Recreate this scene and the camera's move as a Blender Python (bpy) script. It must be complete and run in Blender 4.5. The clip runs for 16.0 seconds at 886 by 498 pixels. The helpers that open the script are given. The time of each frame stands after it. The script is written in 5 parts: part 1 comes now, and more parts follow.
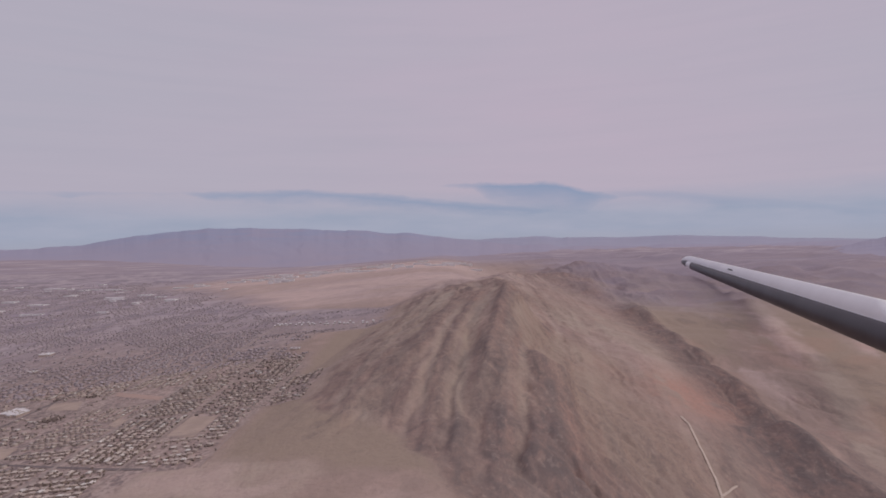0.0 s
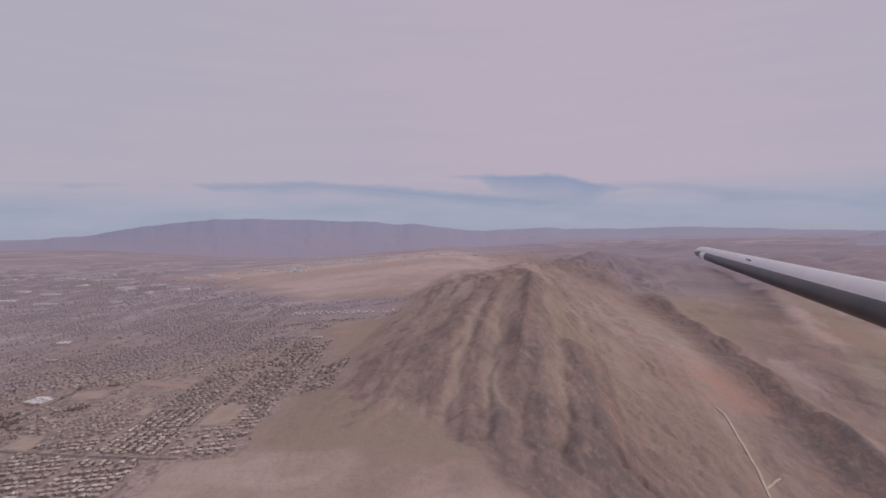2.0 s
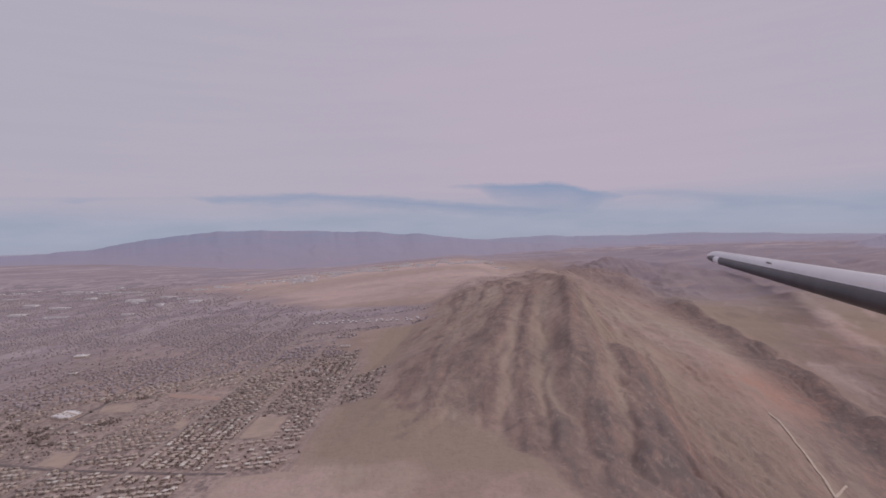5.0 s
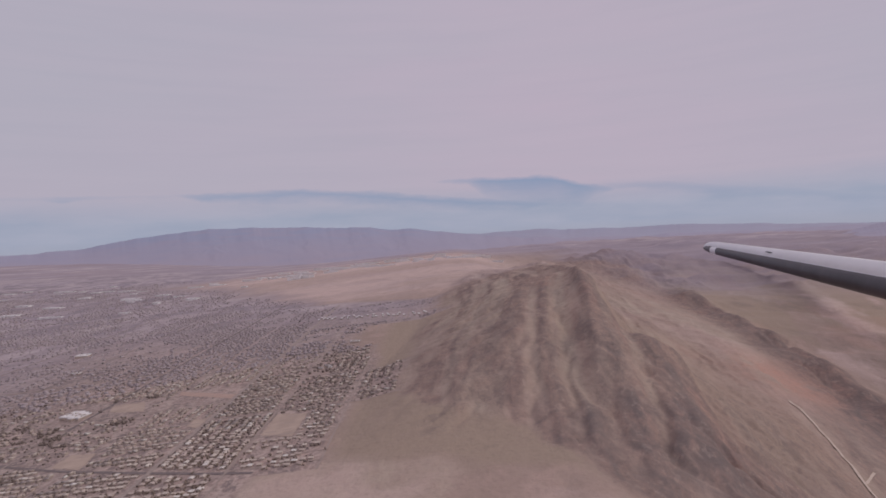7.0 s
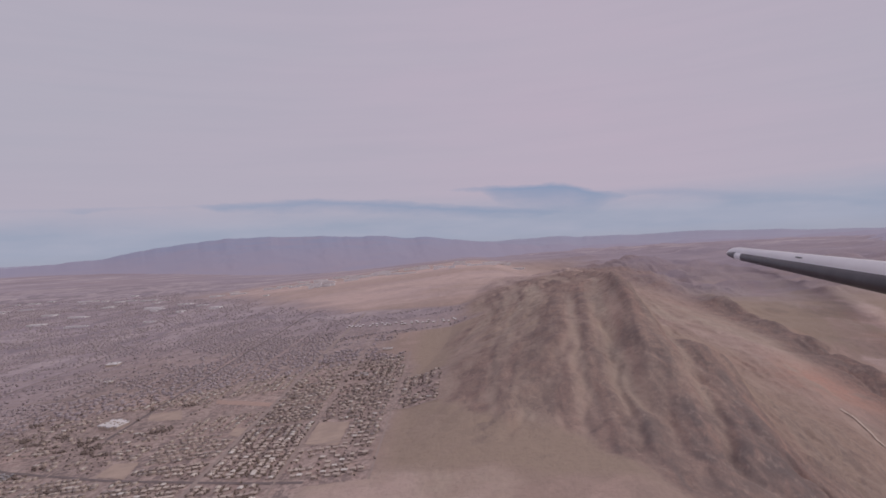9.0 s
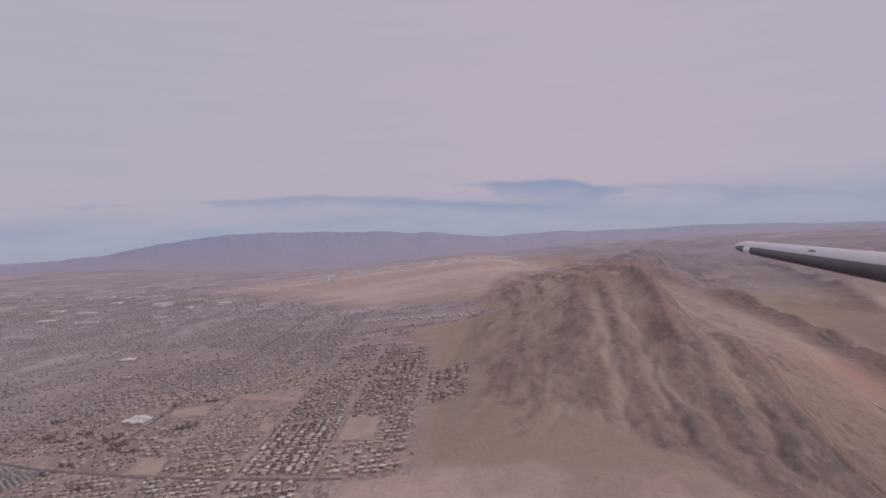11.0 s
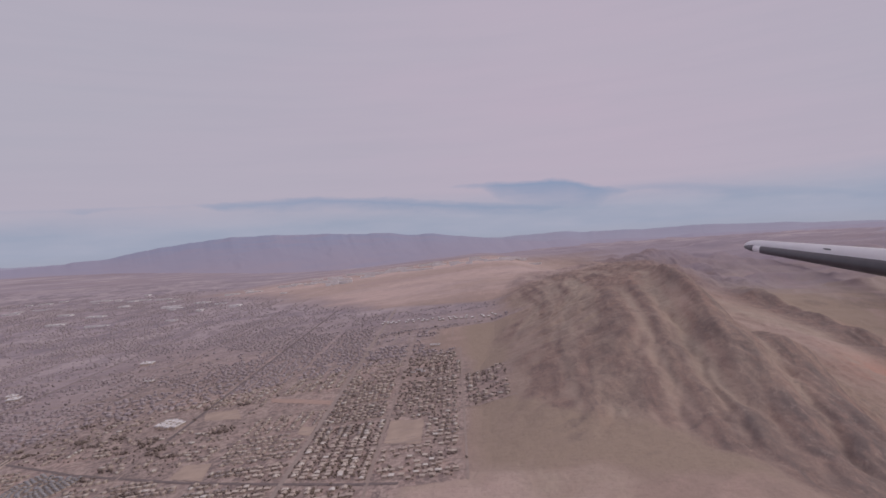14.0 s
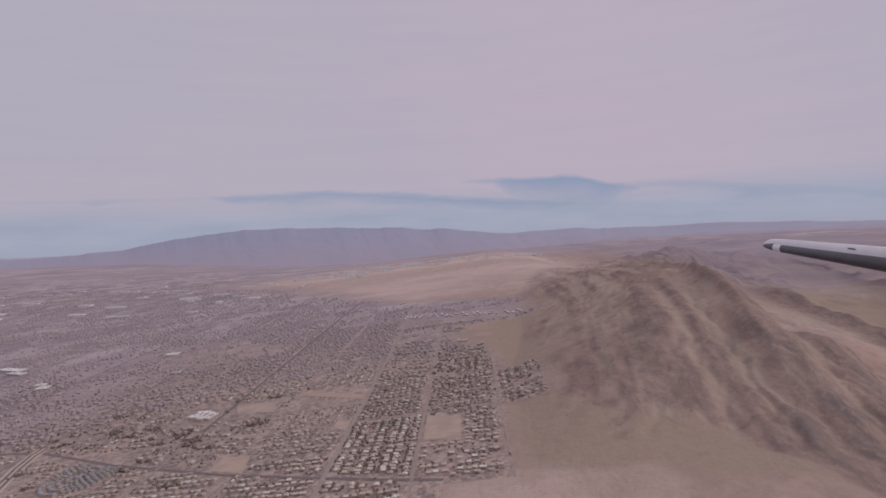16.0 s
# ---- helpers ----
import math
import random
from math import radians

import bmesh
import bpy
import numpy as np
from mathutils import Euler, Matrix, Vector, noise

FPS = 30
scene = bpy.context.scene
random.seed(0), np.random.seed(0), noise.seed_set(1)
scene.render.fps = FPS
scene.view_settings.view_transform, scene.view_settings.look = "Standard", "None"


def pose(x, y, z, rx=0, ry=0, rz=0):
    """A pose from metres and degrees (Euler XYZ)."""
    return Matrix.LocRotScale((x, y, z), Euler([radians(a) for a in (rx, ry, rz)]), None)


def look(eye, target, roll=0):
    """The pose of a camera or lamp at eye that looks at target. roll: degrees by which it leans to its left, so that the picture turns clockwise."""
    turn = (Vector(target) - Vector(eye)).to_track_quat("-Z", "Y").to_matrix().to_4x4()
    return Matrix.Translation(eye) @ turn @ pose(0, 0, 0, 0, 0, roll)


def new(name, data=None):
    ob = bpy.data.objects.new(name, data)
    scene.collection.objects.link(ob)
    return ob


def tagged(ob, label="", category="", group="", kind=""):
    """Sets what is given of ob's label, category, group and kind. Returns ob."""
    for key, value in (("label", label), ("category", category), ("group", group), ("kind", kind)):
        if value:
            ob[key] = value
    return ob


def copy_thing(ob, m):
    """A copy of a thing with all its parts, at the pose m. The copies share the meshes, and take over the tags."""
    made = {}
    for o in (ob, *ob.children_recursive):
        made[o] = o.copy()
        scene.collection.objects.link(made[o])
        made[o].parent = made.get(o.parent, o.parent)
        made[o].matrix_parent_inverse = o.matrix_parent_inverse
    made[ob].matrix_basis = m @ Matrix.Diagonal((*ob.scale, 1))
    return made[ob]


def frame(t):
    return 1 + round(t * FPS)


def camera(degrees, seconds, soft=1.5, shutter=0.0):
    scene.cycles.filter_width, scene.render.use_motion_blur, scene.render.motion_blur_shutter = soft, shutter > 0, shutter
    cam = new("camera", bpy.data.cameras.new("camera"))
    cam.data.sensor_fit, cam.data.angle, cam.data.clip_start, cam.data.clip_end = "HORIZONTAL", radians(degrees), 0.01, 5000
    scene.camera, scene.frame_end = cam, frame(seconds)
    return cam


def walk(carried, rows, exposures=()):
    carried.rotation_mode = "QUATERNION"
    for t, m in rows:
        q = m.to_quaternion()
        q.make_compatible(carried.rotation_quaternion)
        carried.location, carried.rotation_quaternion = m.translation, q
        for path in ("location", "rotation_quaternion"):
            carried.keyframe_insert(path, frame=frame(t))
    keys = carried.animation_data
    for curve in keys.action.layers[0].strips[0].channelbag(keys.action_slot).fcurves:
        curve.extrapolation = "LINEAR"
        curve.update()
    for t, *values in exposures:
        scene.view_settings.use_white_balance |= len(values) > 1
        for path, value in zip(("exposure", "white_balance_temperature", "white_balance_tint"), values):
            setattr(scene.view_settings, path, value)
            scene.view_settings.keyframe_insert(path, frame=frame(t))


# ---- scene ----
# The place is laid out as a model at about 1:5, so that its far ranges lie inside the camera's reach.
cam = camera(72.0, 16.0, soft=1.7)
# seconds, x, y, z, yaw, pitch, roll
ROWS = [
    (0.0, 0.00, -0.00, 75.96, 0.037, -0.508, 1.111),
    (0.5, -3.38, 1.92, 75.32, 0.243, 0.006, 0.845),
    (1.0, -6.75, 3.79, 74.70, 0.343, -0.001, 0.930),
    (1.5, -10.10, 5.60, 74.11, 0.374, -0.655, 1.218),
    (2.0, -13.44, 7.37, 73.55, 0.481, -1.295, 1.022),
    (2.5, -16.75, 9.08, 73.01, 0.526, -0.911, 0.965),
    (3.0, -20.05, 10.74, 72.51, 0.553, -0.493, 1.026),
    (3.5, -23.34, 12.34, 72.02, 0.540, -0.237, 1.270),
    (4.0, -26.60, 13.90, 71.57, 0.785, -0.369, 1.362),
    (6.5, -42.69, 20.88, 69.71, -0.183, -0.423, 2.608),
    (7.0, -45.86, 22.12, 69.42, -0.312, -0.888, 2.571),
    (7.5, -49.01, 23.31, 69.16, 0.204, -1.040, 2.550),
    (8.0, -52.14, 24.44, 68.92, 0.840, 0.025, 2.652),
    (8.5, -55.26, 25.52, 68.71, 1.115, 0.755, 2.849),
    (9.0, -58.36, 26.55, 68.53, 0.991, -0.047, 2.924),
    (9.5, -61.44, 27.53, 68.38, 0.963, -0.640, 3.151),
    (10.0, -64.50, 28.46, 68.25, 1.285, -0.585, 3.259),
    (12.5, -79.59, 32.30, 68.02, 0.588, -0.449, 3.091),
    (13.0, -82.55, 32.91, 68.06, 0.635, -0.527, 3.394),
    (13.5, -85.50, 33.47, 68.12, 0.871, -0.247, 3.550),
    (14.0, -88.43, 33.97, 68.21, 1.064, -0.343, 3.493),
    (14.5, -91.35, 34.43, 68.33, 1.246, -0.862, 3.246),
    (15.0, -94.25, 34.83, 68.47, 1.403, -0.887, 3.459),
    (15.5, -97.13, 35.18, 68.65, 1.707, -0.513, 3.385),
    (16.0, -100.00, 35.47, 68.85, 2.049, -0.758, 2.830),
]
walk(cam, [(t, pose(x, y, z, 90 + pitch, roll, yaw)) for t, x, y, z, yaw, pitch, roll in ROWS])

# ---------------------------------------------------------------- sky and light
SUN_AZ, SUN_EL = 96.0, 44.0  # bearing clockwise from the y axis, height
world = bpy.data.worlds.new("sky")
scene.world = world
world.use_nodes = True
wn, wl = world.node_tree.nodes, world.node_tree.links
wn.clear()


def wnode(kind, **values):
    n = wn.new(kind)
    for key, value in values.items():
        n.inputs[key].default_value = value
    return n


def wmath(op, a, b=None, clamp=False):
    n = wn.new("ShaderNodeMath")
    n.operation, n.use_clamp = op, clamp
    for k, v in enumerate((a, b)):
        if v is None:
            continue
        if isinstance(v, (int, float)):
            n.inputs[k].default_value = v
        else:
            wl.new(v, n.inputs[k])
    return n.outputs[0]


def wmix(fac, a, b):
    n = wn.new("ShaderNodeMix")
    n.data_type = "RGBA"
    wl.new(fac, n.inputs[0])
    for k, v in ((6, a), (7, b)):
        if isinstance(v, tuple):
            n.inputs[k].default_value = (*v, 1)
        else:
            wl.new(v, n.inputs[k])
    return n.outputs[2]


def wramp(fac, stops, ease="LINEAR"):
    n = wn.new("ShaderNodeValToRGB")
    n.color_ramp.interpolation = ease
    while len(n.color_ramp.elements) < len(stops):
        n.color_ramp.elements.new(0.5)
    for el, (at, v) in zip(n.color_ramp.elements, stops):
        el.position, el.color = at, (v, v, v, 1) if isinstance(v, float) else (*v, 1)
    wl.new(fac, n.inputs[0])
    return n.outputs[0]


sky = wn.new("ShaderNodeTexSky")
sky.sky_type, sky.sun_disc, sky.sun_elevation, sky.sun_rotation = "NISHITA", False, radians(SUN_EL), radians(SUN_AZ)
coord = wn.new("ShaderNodeTexCoord").outputs["Generated"]
split = wn.new("ShaderNodeSeparateXYZ")
wl.new(coord, split.inputs[0])
dx, dy, dz = split.outputs
azimuth = wmath("MULTIPLY", wmath("ARCTAN2", dx, dy), 57.2958)
height = wmath("MULTIPLY", wmath("ARCSINE", dz), 57.2958)
# streaked noise for the cloud sheet, flattened towards the horizon
pair = wn.new("ShaderNodeCombineXYZ")
wl.new(wmath("MULTIPLY", azimuth, 0.11), pair.inputs[0])
wl.new(wmath("MULTIPLY", height, 0.55), pair.inputs[1])
streak = wnode("ShaderNodeTexNoise", Scale=1.0, Detail=5.0, Roughness=0.55)
wl.new(pair.outputs[0], streak.inputs["Vector"])
broad = wnode("ShaderNodeTexNoise", Scale=0.22, Detail=3.0, Roughness=0.5)
wl.new(pair.outputs[0], broad.inputs["Vector"])
# blue gaps under the sheet: edge in tenths of ten degrees, depth likewise, along the bearing from -45 to 45 degrees
along = wmath("MULTIPLY_ADD", azimuth, 1 / 90)
along.node.inputs[2].default_value = 0.5
fray = wn.new("ShaderNodeCombineXYZ")
wl.new(wmath("MULTIPLY", azimuth, 0.5), fray.inputs[0])
wl.new(wmath("MULTIPLY", height, 1.5), fray.inputs[1])
ragged = wnode("ShaderNodeTexNoise", Scale=1.0, Detail=5.0, Roughness=0.6)
wl.new(fray.outputs[0], ragged.inputs["Vector"])
wobble = wmath("ADD", wmath("MULTIPLY", wmath("SUBTRACT", streak.outputs[0], 0.5), 1.0), wmath("MULTIPLY", wmath("SUBTRACT", ragged.outputs[0], 0.5), 0.55))


def cloud_gap(edges, depths, soft):
    below = wmath("SUBTRACT", wmath("ADD", wmath("MULTIPLY", wramp(along, edges), 10.0), wobble), height)
    depth = wmath("MULTIPLY", wramp(along, depths, "EASE"), 10.0)
    under = wmath("MULTIPLY_ADD", below, soft, True)
    under.node.inputs[2].default_value = 0.15
    fade = wmath("SUBTRACT", 1.0, wmath("DIVIDE", below, wmath("MAXIMUM", depth, 0.05)), True)
    there = wmath("MULTIPLY", depth, 2.0, True)
    return wmath("MULTIPLY", wmath("MULTIPLY", under, fade), there)


gap_west = cloud_gap([(0.0, 0.45), (0.238, 0.485), (0.279, 0.505), (0.36, 0.51), (0.447, 0.465), (0.505, 0.405), (0.56, 0.36), (0.65, 0.30), (1.0, 0.2)],
                     [(0.0, 0.03), (0.13, 0.02), (0.15, 0.045), (0.20, 0.02), (0.238, 0.02), (0.275, 0.10), (0.36, 0.13), (0.44, 0.13), (0.52, 0.14), (0.58, 0.1), (0.64, 0.0)], 1.9)
gap_mid = cloud_gap([(0.0, 0.55), (0.50, 0.55), (0.54, 0.56), (0.60, 0.56), (0.62, 0.535), (0.655, 0.44), (0.70, 0.38), (1.0, 0.3)],
                    [(0.0, 0.0), (0.49, 0.0), (0.51, 0.04), (0.53, 0.06), (0.555, 0.20), (0.60, 0.30), (0.64, 0.24), (0.665, 0.08), (0.69, 0.0)], 2.2)
gap_east = cloud_gap([(0.0, 0.44), (0.66, 0.44), (0.70, 0.45), (0.73, 0.43), (0.816, 0.32), (0.894, 0.20), (1.0, 0.15)],
                     [(0.0, 0.0), (0.655, 0.0), (0.68, 0.06), (0.73, 0.13), (0.82, 0.09), (1.0, 0.08)], 2.0)
gaps = wmath("MAXIMUM", wmath("MAXIMUM", gap_west, gap_mid), wmath("MULTIPLY", gap_east, 0.5))
gaps = wmath("MULTIPLY", gaps, 0.98, True)
# towards the horizon the sheet thins into pale blue haze
low_sky = wmath("MULTIPLY_ADD", wmath("ADD", height, wobble), -0.42, True)
low_sky.node.inputs[2].default_value = 2.05
side = wramp(along, [(0.0, 0.0), (0.15, 0.05), (0.62, 1.0), (0.72, 0.95), (1.0, 0.3)])
pink = wmath("ADD", wmath("MULTIPLY", side, 0.8), wmath("MULTIPLY", wmath("SUBTRACT", broad.outputs[0], 0.45), 1.3), True)
cloud = wmix(pink, (0.428, 0.408, 0.492), (0.485, 0.413, 0.508))
cloud = wmix(wmath("MULTIPLY", wramp(streak.outputs[0], [(0.35, 0.0), (0.7, 1.0)]), 0.25), cloud, (0.425, 0.398, 0.482))
flat = wn.new("ShaderNodeCombineXYZ")
wl.new(wmath("MULTIPLY", azimuth, 0.045), flat.inputs[0])
wl.new(wmath("MULTIPLY", height, 0.9), flat.inputs[1])
veil = wnode("ShaderNodeTexNoise", Scale=1.0, Detail=6.0, Roughness=0.6)
wl.new(flat.outputs[0], veil.inputs["Vector"])
cloud = wmix(wmath("MULTIPLY", wramp(veil.outputs[0], [(0.42, 0.0), (0.66, 1.0)]), 0.16), cloud, (0.490, 0.440, 0.520))
cloud = wmix(wmath("MULTIPLY", wramp(veil.outputs[0], [(0.30, 1.0), (0.50, 0.0)]), 0.12), cloud, (0.400, 0.380, 0.462))
hazy = wmix(wramp(streak.outputs[0], [(0.35, 0.0), (0.65, 1.0)]), (0.310, 0.356, 0.470), (0.366, 0.392, 0.500))
faint = wn.new("ShaderNodeVectorMath")
faint.operation = "SCALE"
faint.inputs["Scale"].default_value = 0.07
wl.new(sky.outputs[0], faint.inputs[0])
clear = wn.new("ShaderNodeMix")
clear.data_type = "RGBA"
clear.inputs[0].default_value = 0.2
clear.inputs[6].default_value = (0.215, 0.292, 0.475, 1)
wl.new(faint.outputs[0], clear.inputs[7])
heaven = wmix(wmath("MULTIPLY", low_sky, 0.85), cloud, hazy)
heaven = wmix(gaps, heaven, clear.outputs[2])
bottom = wmath("MULTIPLY_ADD", height, -0.9, True)
bottom.node.inputs[2].default_value = 1.0
heaven = wmix(wmath("MULTIPLY", bottom, 0.6), heaven, (0.345, 0.350, 0.430))
back = wn.new("ShaderNodeBackground")
back.inputs["Strength"].default_value = 1.0
wl.new(heaven, back.inputs[0])
wl.new(back.outputs[0], wn.new("ShaderNodeOutputWorld").inputs[0])

lamp = bpy.data.lights.new("sun", "SUN")
lamp.energy, lamp.angle, lamp.color = 1.3, radians(60), (1.0, 0.945, 0.875)
sun = new("sun", lamp)
_a, _e = radians(SUN_AZ), radians(SUN_EL)
_from = Vector((math.sin(_a) * math.cos(_e), math.cos(_a) * math.cos(_e), math.sin(_e)))
sun.matrix_world = look(_from * 900, (0, 0, 0))

# ---------------------------------------------------------------- materials


class Mat:
    """A small builder for node materials; coordinates are in world metres unless told otherwise."""

    def __init__(self, name, rough=0.9, metal=0.0, space="Object"):
        self.m = bpy.data.materials.new(name)
        self.m.use_nodes = True
        self.n, self.l = self.m.node_tree.nodes, self.m.node_tree.links
        self.bsdf = self.n["Principled BSDF"]
        self.bsdf.inputs["Roughness"].default_value = rough
        self.bsdf.inputs["Metallic"].default_value = metal
        self.bsdf.inputs["Specular IOR Level"].default_value = 0.25
        self.co = self.n.new("ShaderNodeTexCoord").outputs[space]

    def put(self, socket, v):
        if isinstance(v, tuple):
            socket.default_value = (*v, 1) if len(v) == 3 else v
        elif isinstance(v, (int, float)):
            socket.default_value = v
        else:
            self.l.new(v, socket)

    def noise(self, scale, detail=4.0, rough=0.55, stretch=None, warp=0.0):
        t = self.n.new("ShaderNodeTexNoise")
        t.inputs["Scale"].default_value, t.inputs["Detail"].default_value, t.inputs["Roughness"].default_value = scale, detail, rough
        t.inputs["Distortion"].default_value = warp
        co = self.co
        if stretch:
            k = self.n.new("ShaderNodeMapping")
            k.inputs["Scale"].default_value = stretch
            self.l.new(co, k.inputs[0])
            co = k.outputs[0]
        self.l.new(co, t.inputs["Vector"])
        return t.outputs[0]

    def patches(self, scale, stretch=(1.0, 1.0, 1.0)):
        """A random value for each of many uneven patches."""
        t = self.n.new("ShaderNodeTexVoronoi")
        t.inputs["Scale"].default_value, t.inputs["Randomness"].default_value = scale, 0.85
        k = self.n.new("ShaderNodeMapping")
        k.inputs["Scale"].default_value = stretch
        self.l.new(self.co, k.inputs[0])
        self.l.new(k.outputs[0], t.inputs["Vector"])
        p = self.n.new("ShaderNodeSeparateColor")
        self.l.new(t.outputs["Color"], p.inputs[0])
        return p.outputs[0]

    def ramp(self, fac, stops):
        r = self.n.new("ShaderNodeValToRGB")
        while len(r.color_ramp.elements) < len(stops):
            r.color_ramp.elements.new(0.5)
        for el, (at, v) in zip(r.color_ramp.elements, stops):
            el.position, el.color = at, (v, v, v, 1) if isinstance(v, (int, float)) else (*v, 1)
        self.l.new(fac, r.inputs[0])
        return r.outputs[0]

    def mix(self, fac, a, b, mode="MIX"):
        x = self.n.new("ShaderNodeMix")
        x.data_type, x.blend_type = "RGBA", mode
        self.put(x.inputs[0], fac), self.put(x.inputs[6], a), self.put(x.inputs[7], b)
        return x.outputs[2]

    def math(self, op, a, b, clamp=False):
        x = self.n.new("ShaderNodeMath")
        x.operation, x.use_clamp = op, clamp
        self.put(x.inputs[0], a), self.put(x.inputs[1], b)
        return x.outputs[0]

    def layer(self, name):
        a = self.n.new("ShaderNodeAttribute")
        a.attribute_name = name
        s = self.n.new("ShaderNodeSeparateColor")
        self.l.new(a.outputs["Color"], s.inputs[0])
        return s.outputs

    def random(self, island=False):
        if island:
            return self.n.new("ShaderNodeNewGeometry").outputs["Random Per Island"]
        return self.n.new("ShaderNodeObjectInfo").outputs["Random"]

    def done(self, colour, bump=None, distance=0.2, strength=0.5):
        self.put(self.bsdf.inputs["Base Color"], colour)
        if bump is not None:
            b = self.n.new("ShaderNodeBump")
            b.inputs["Strength"].default_value, b.inputs["Distance"].default_value = strength, distance
            self.l.new(bump, b.inputs["Height"])
            self.l.new(b.outputs[0], self.bsdf.inputs["Normal"])
        return self.m


def ground_material():
    m = Mat("desert_ground", 0.95)
    rock, pale, red = m.layer("soil")[:3]
    # dark carries the mauve haze tint of distant ground
    town, olive, dark = m.layer("cover")[:3]
    badland_haze, dune, varnish_shade = m.layer("tract")[:3]
    big, mid, small = m.noise(0.012, 5), m.noise(0.07, 5, 0.6), m.noise(0.6, 4, 0.65)
    grit = m.noise(0.25, 6, 0.7)
    flow = m.noise(0.045, 7, 0.68, (1.0, 0.6, 1.0), 1.2)
    # open sand, in paler and greyer drifts
    sand = m.mix(m.ramp(mid, [(0.35, 0), (0.65, 1)]), (0.350, 0.254, 0.217), (0.394, 0.284, 0.246))
    sand = m.mix(m.math("MULTIPLY", m.ramp(big, [(0.4, 0), (0.6, 1)]), 0.75), sand, (0.319, 0.240, 0.204))
    sand = m.mix(m.math("MULTIPLY", m.ramp(flow, [(0.5, 0), (0.64, 1)]), 0.65), sand, (0.464, 0.327, 0.281))
    # dark weathered rock with paler scree between
    stone = m.mix(m.ramp(grit, [(0.3, 0), (0.7, 1)]), (0.222, 0.149, 0.131), (0.342, 0.230, 0.199))
    stone = m.mix(m.math("MULTIPLY", m.ramp(mid, [(0.42, 0), (0.62, 1)]), 0.5), stone, (0.286, 0.201, 0.169))
    c = m.mix(m.math("MULTIPLY", rock, m.ramp(grit, [(0.2, 0.75), (0.55, 1.0)])), sand, stone)
    grain = m.noise(0.075, 8, 0.72, (1.0, 0.6, 1.0), 0.8)
    c = m.mix(m.math("MULTIPLY", m.ramp(grain, [(0.38, 1), (0.49, 0)]), m.math("MULTIPLY", rock, 0.6)), c, (0.172, 0.118, 0.110))
    c = m.mix(m.math("MULTIPLY", m.ramp(grain, [(0.53, 0), (0.64, 1)]), m.math("MULTIPLY", rock, 0.4)), c, (0.396, 0.266, 0.218))
    c = m.mix(m.math("MULTIPLY", pale, m.ramp(flow, [(0.32, 0.3), (0.58, 1.0)])), c, (0.405, 0.325, 0.268))
    c = m.mix(m.math("MULTIPLY", dune, m.ramp(mid, [(0.3, 0.6), (0.6, 1.0)])), c, (0.605, 0.450, 0.420))
    c = m.mix(m.math("MULTIPLY", olive, m.ramp(flow, [(0.30, 0.65), (0.5, 1.0)])), c, (0.342, 0.258, 0.206))
    c = m.mix(m.math("MULTIPLY", red, m.ramp(grit, [(0.3, 0.45), (0.6, 0.95)])), c, (0.462, 0.264, 0.212))
    c = m.mix(m.math("MULTIPLY", varnish_shade, m.ramp(m.noise(0.16, 6, 0.7, (1.0, 0.45, 1.0), 0.8), [(0.36, 0.25), (0.58, 1.0)])), c, (0.172, 0.134, 0.128))
    fleck = m.noise(0.34, 6, 0.72, (1.0, 0.55, 1.0), 0.6)
    stony = m.math("MULTIPLY_ADD", rock, 0.34)
    stony.node.inputs[2].default_value = 0.1
    c = m.mix(m.math("MULTIPLY", m.ramp(fleck, [(0.37, 1), (0.48, 0)]), stony), c, (0.165, 0.128, 0.122))
    c = m.mix(m.math("MULTIPLY", m.ramp(fleck, [(0.54, 0), (0.66, 1)]), m.math("MULTIPLY", stony, 0.8)), c, (0.435, 0.338, 0.292))
    # yards and empty ground of the town
    yard = m.mix(m.ramp(m.noise(0.11, 5, 0.65), [(0.35, 0), (0.65, 1)]), (0.310, 0.228, 0.209), (0.435, 0.318, 0.284))
    yard = m.mix(m.math("MULTIPLY", m.ramp(small, [(0.5, 0), (0.66, 1)]), 0.7), yard, (0.206, 0.152, 0.145))
    yard = m.mix(m.math("MULTIPLY", m.ramp(m.noise(0.018, 5, 0.6), [(0.5, 0), (0.64, 1)]), 0.55), yard, (0.537, 0.369, 0.318))
    yard = m.mix(m.math("MULTIPLY", m.ramp(m.noise(0.013, 5, 0.65), [(0.36, 1), (0.5, 0)]), 0.55), yard, (0.247, 0.196, 0.188))
    c = m.mix(town, c, yard)
    # yards, drives and patches of scrub between the houses
    for size, amount in ((0.30, 0.5), (0.85, 0.42)):
        lot = m.patches(size, (1.0, 0.8, 0.0))
        c = m.mix(m.math("MULTIPLY", m.ramp(lot, [(0.60, 0), (0.68, 1)]), m.math("MULTIPLY", town, amount)), c, (0.490, 0.382, 0.342))
        c = m.mix(m.math("MULTIPLY", m.ramp(lot, [(0.26, 1), (0.34, 0)]), m.math("MULTIPLY", town, amount)), c, (0.200, 0.158, 0.155))
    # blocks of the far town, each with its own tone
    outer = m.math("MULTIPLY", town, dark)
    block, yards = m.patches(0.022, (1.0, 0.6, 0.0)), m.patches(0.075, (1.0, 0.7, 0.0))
    # the far valley floor, streaked along its length; its mauve is painted haze
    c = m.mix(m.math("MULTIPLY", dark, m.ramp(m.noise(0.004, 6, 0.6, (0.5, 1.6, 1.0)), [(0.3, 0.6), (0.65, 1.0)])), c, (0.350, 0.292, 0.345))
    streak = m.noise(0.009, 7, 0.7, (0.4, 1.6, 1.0))
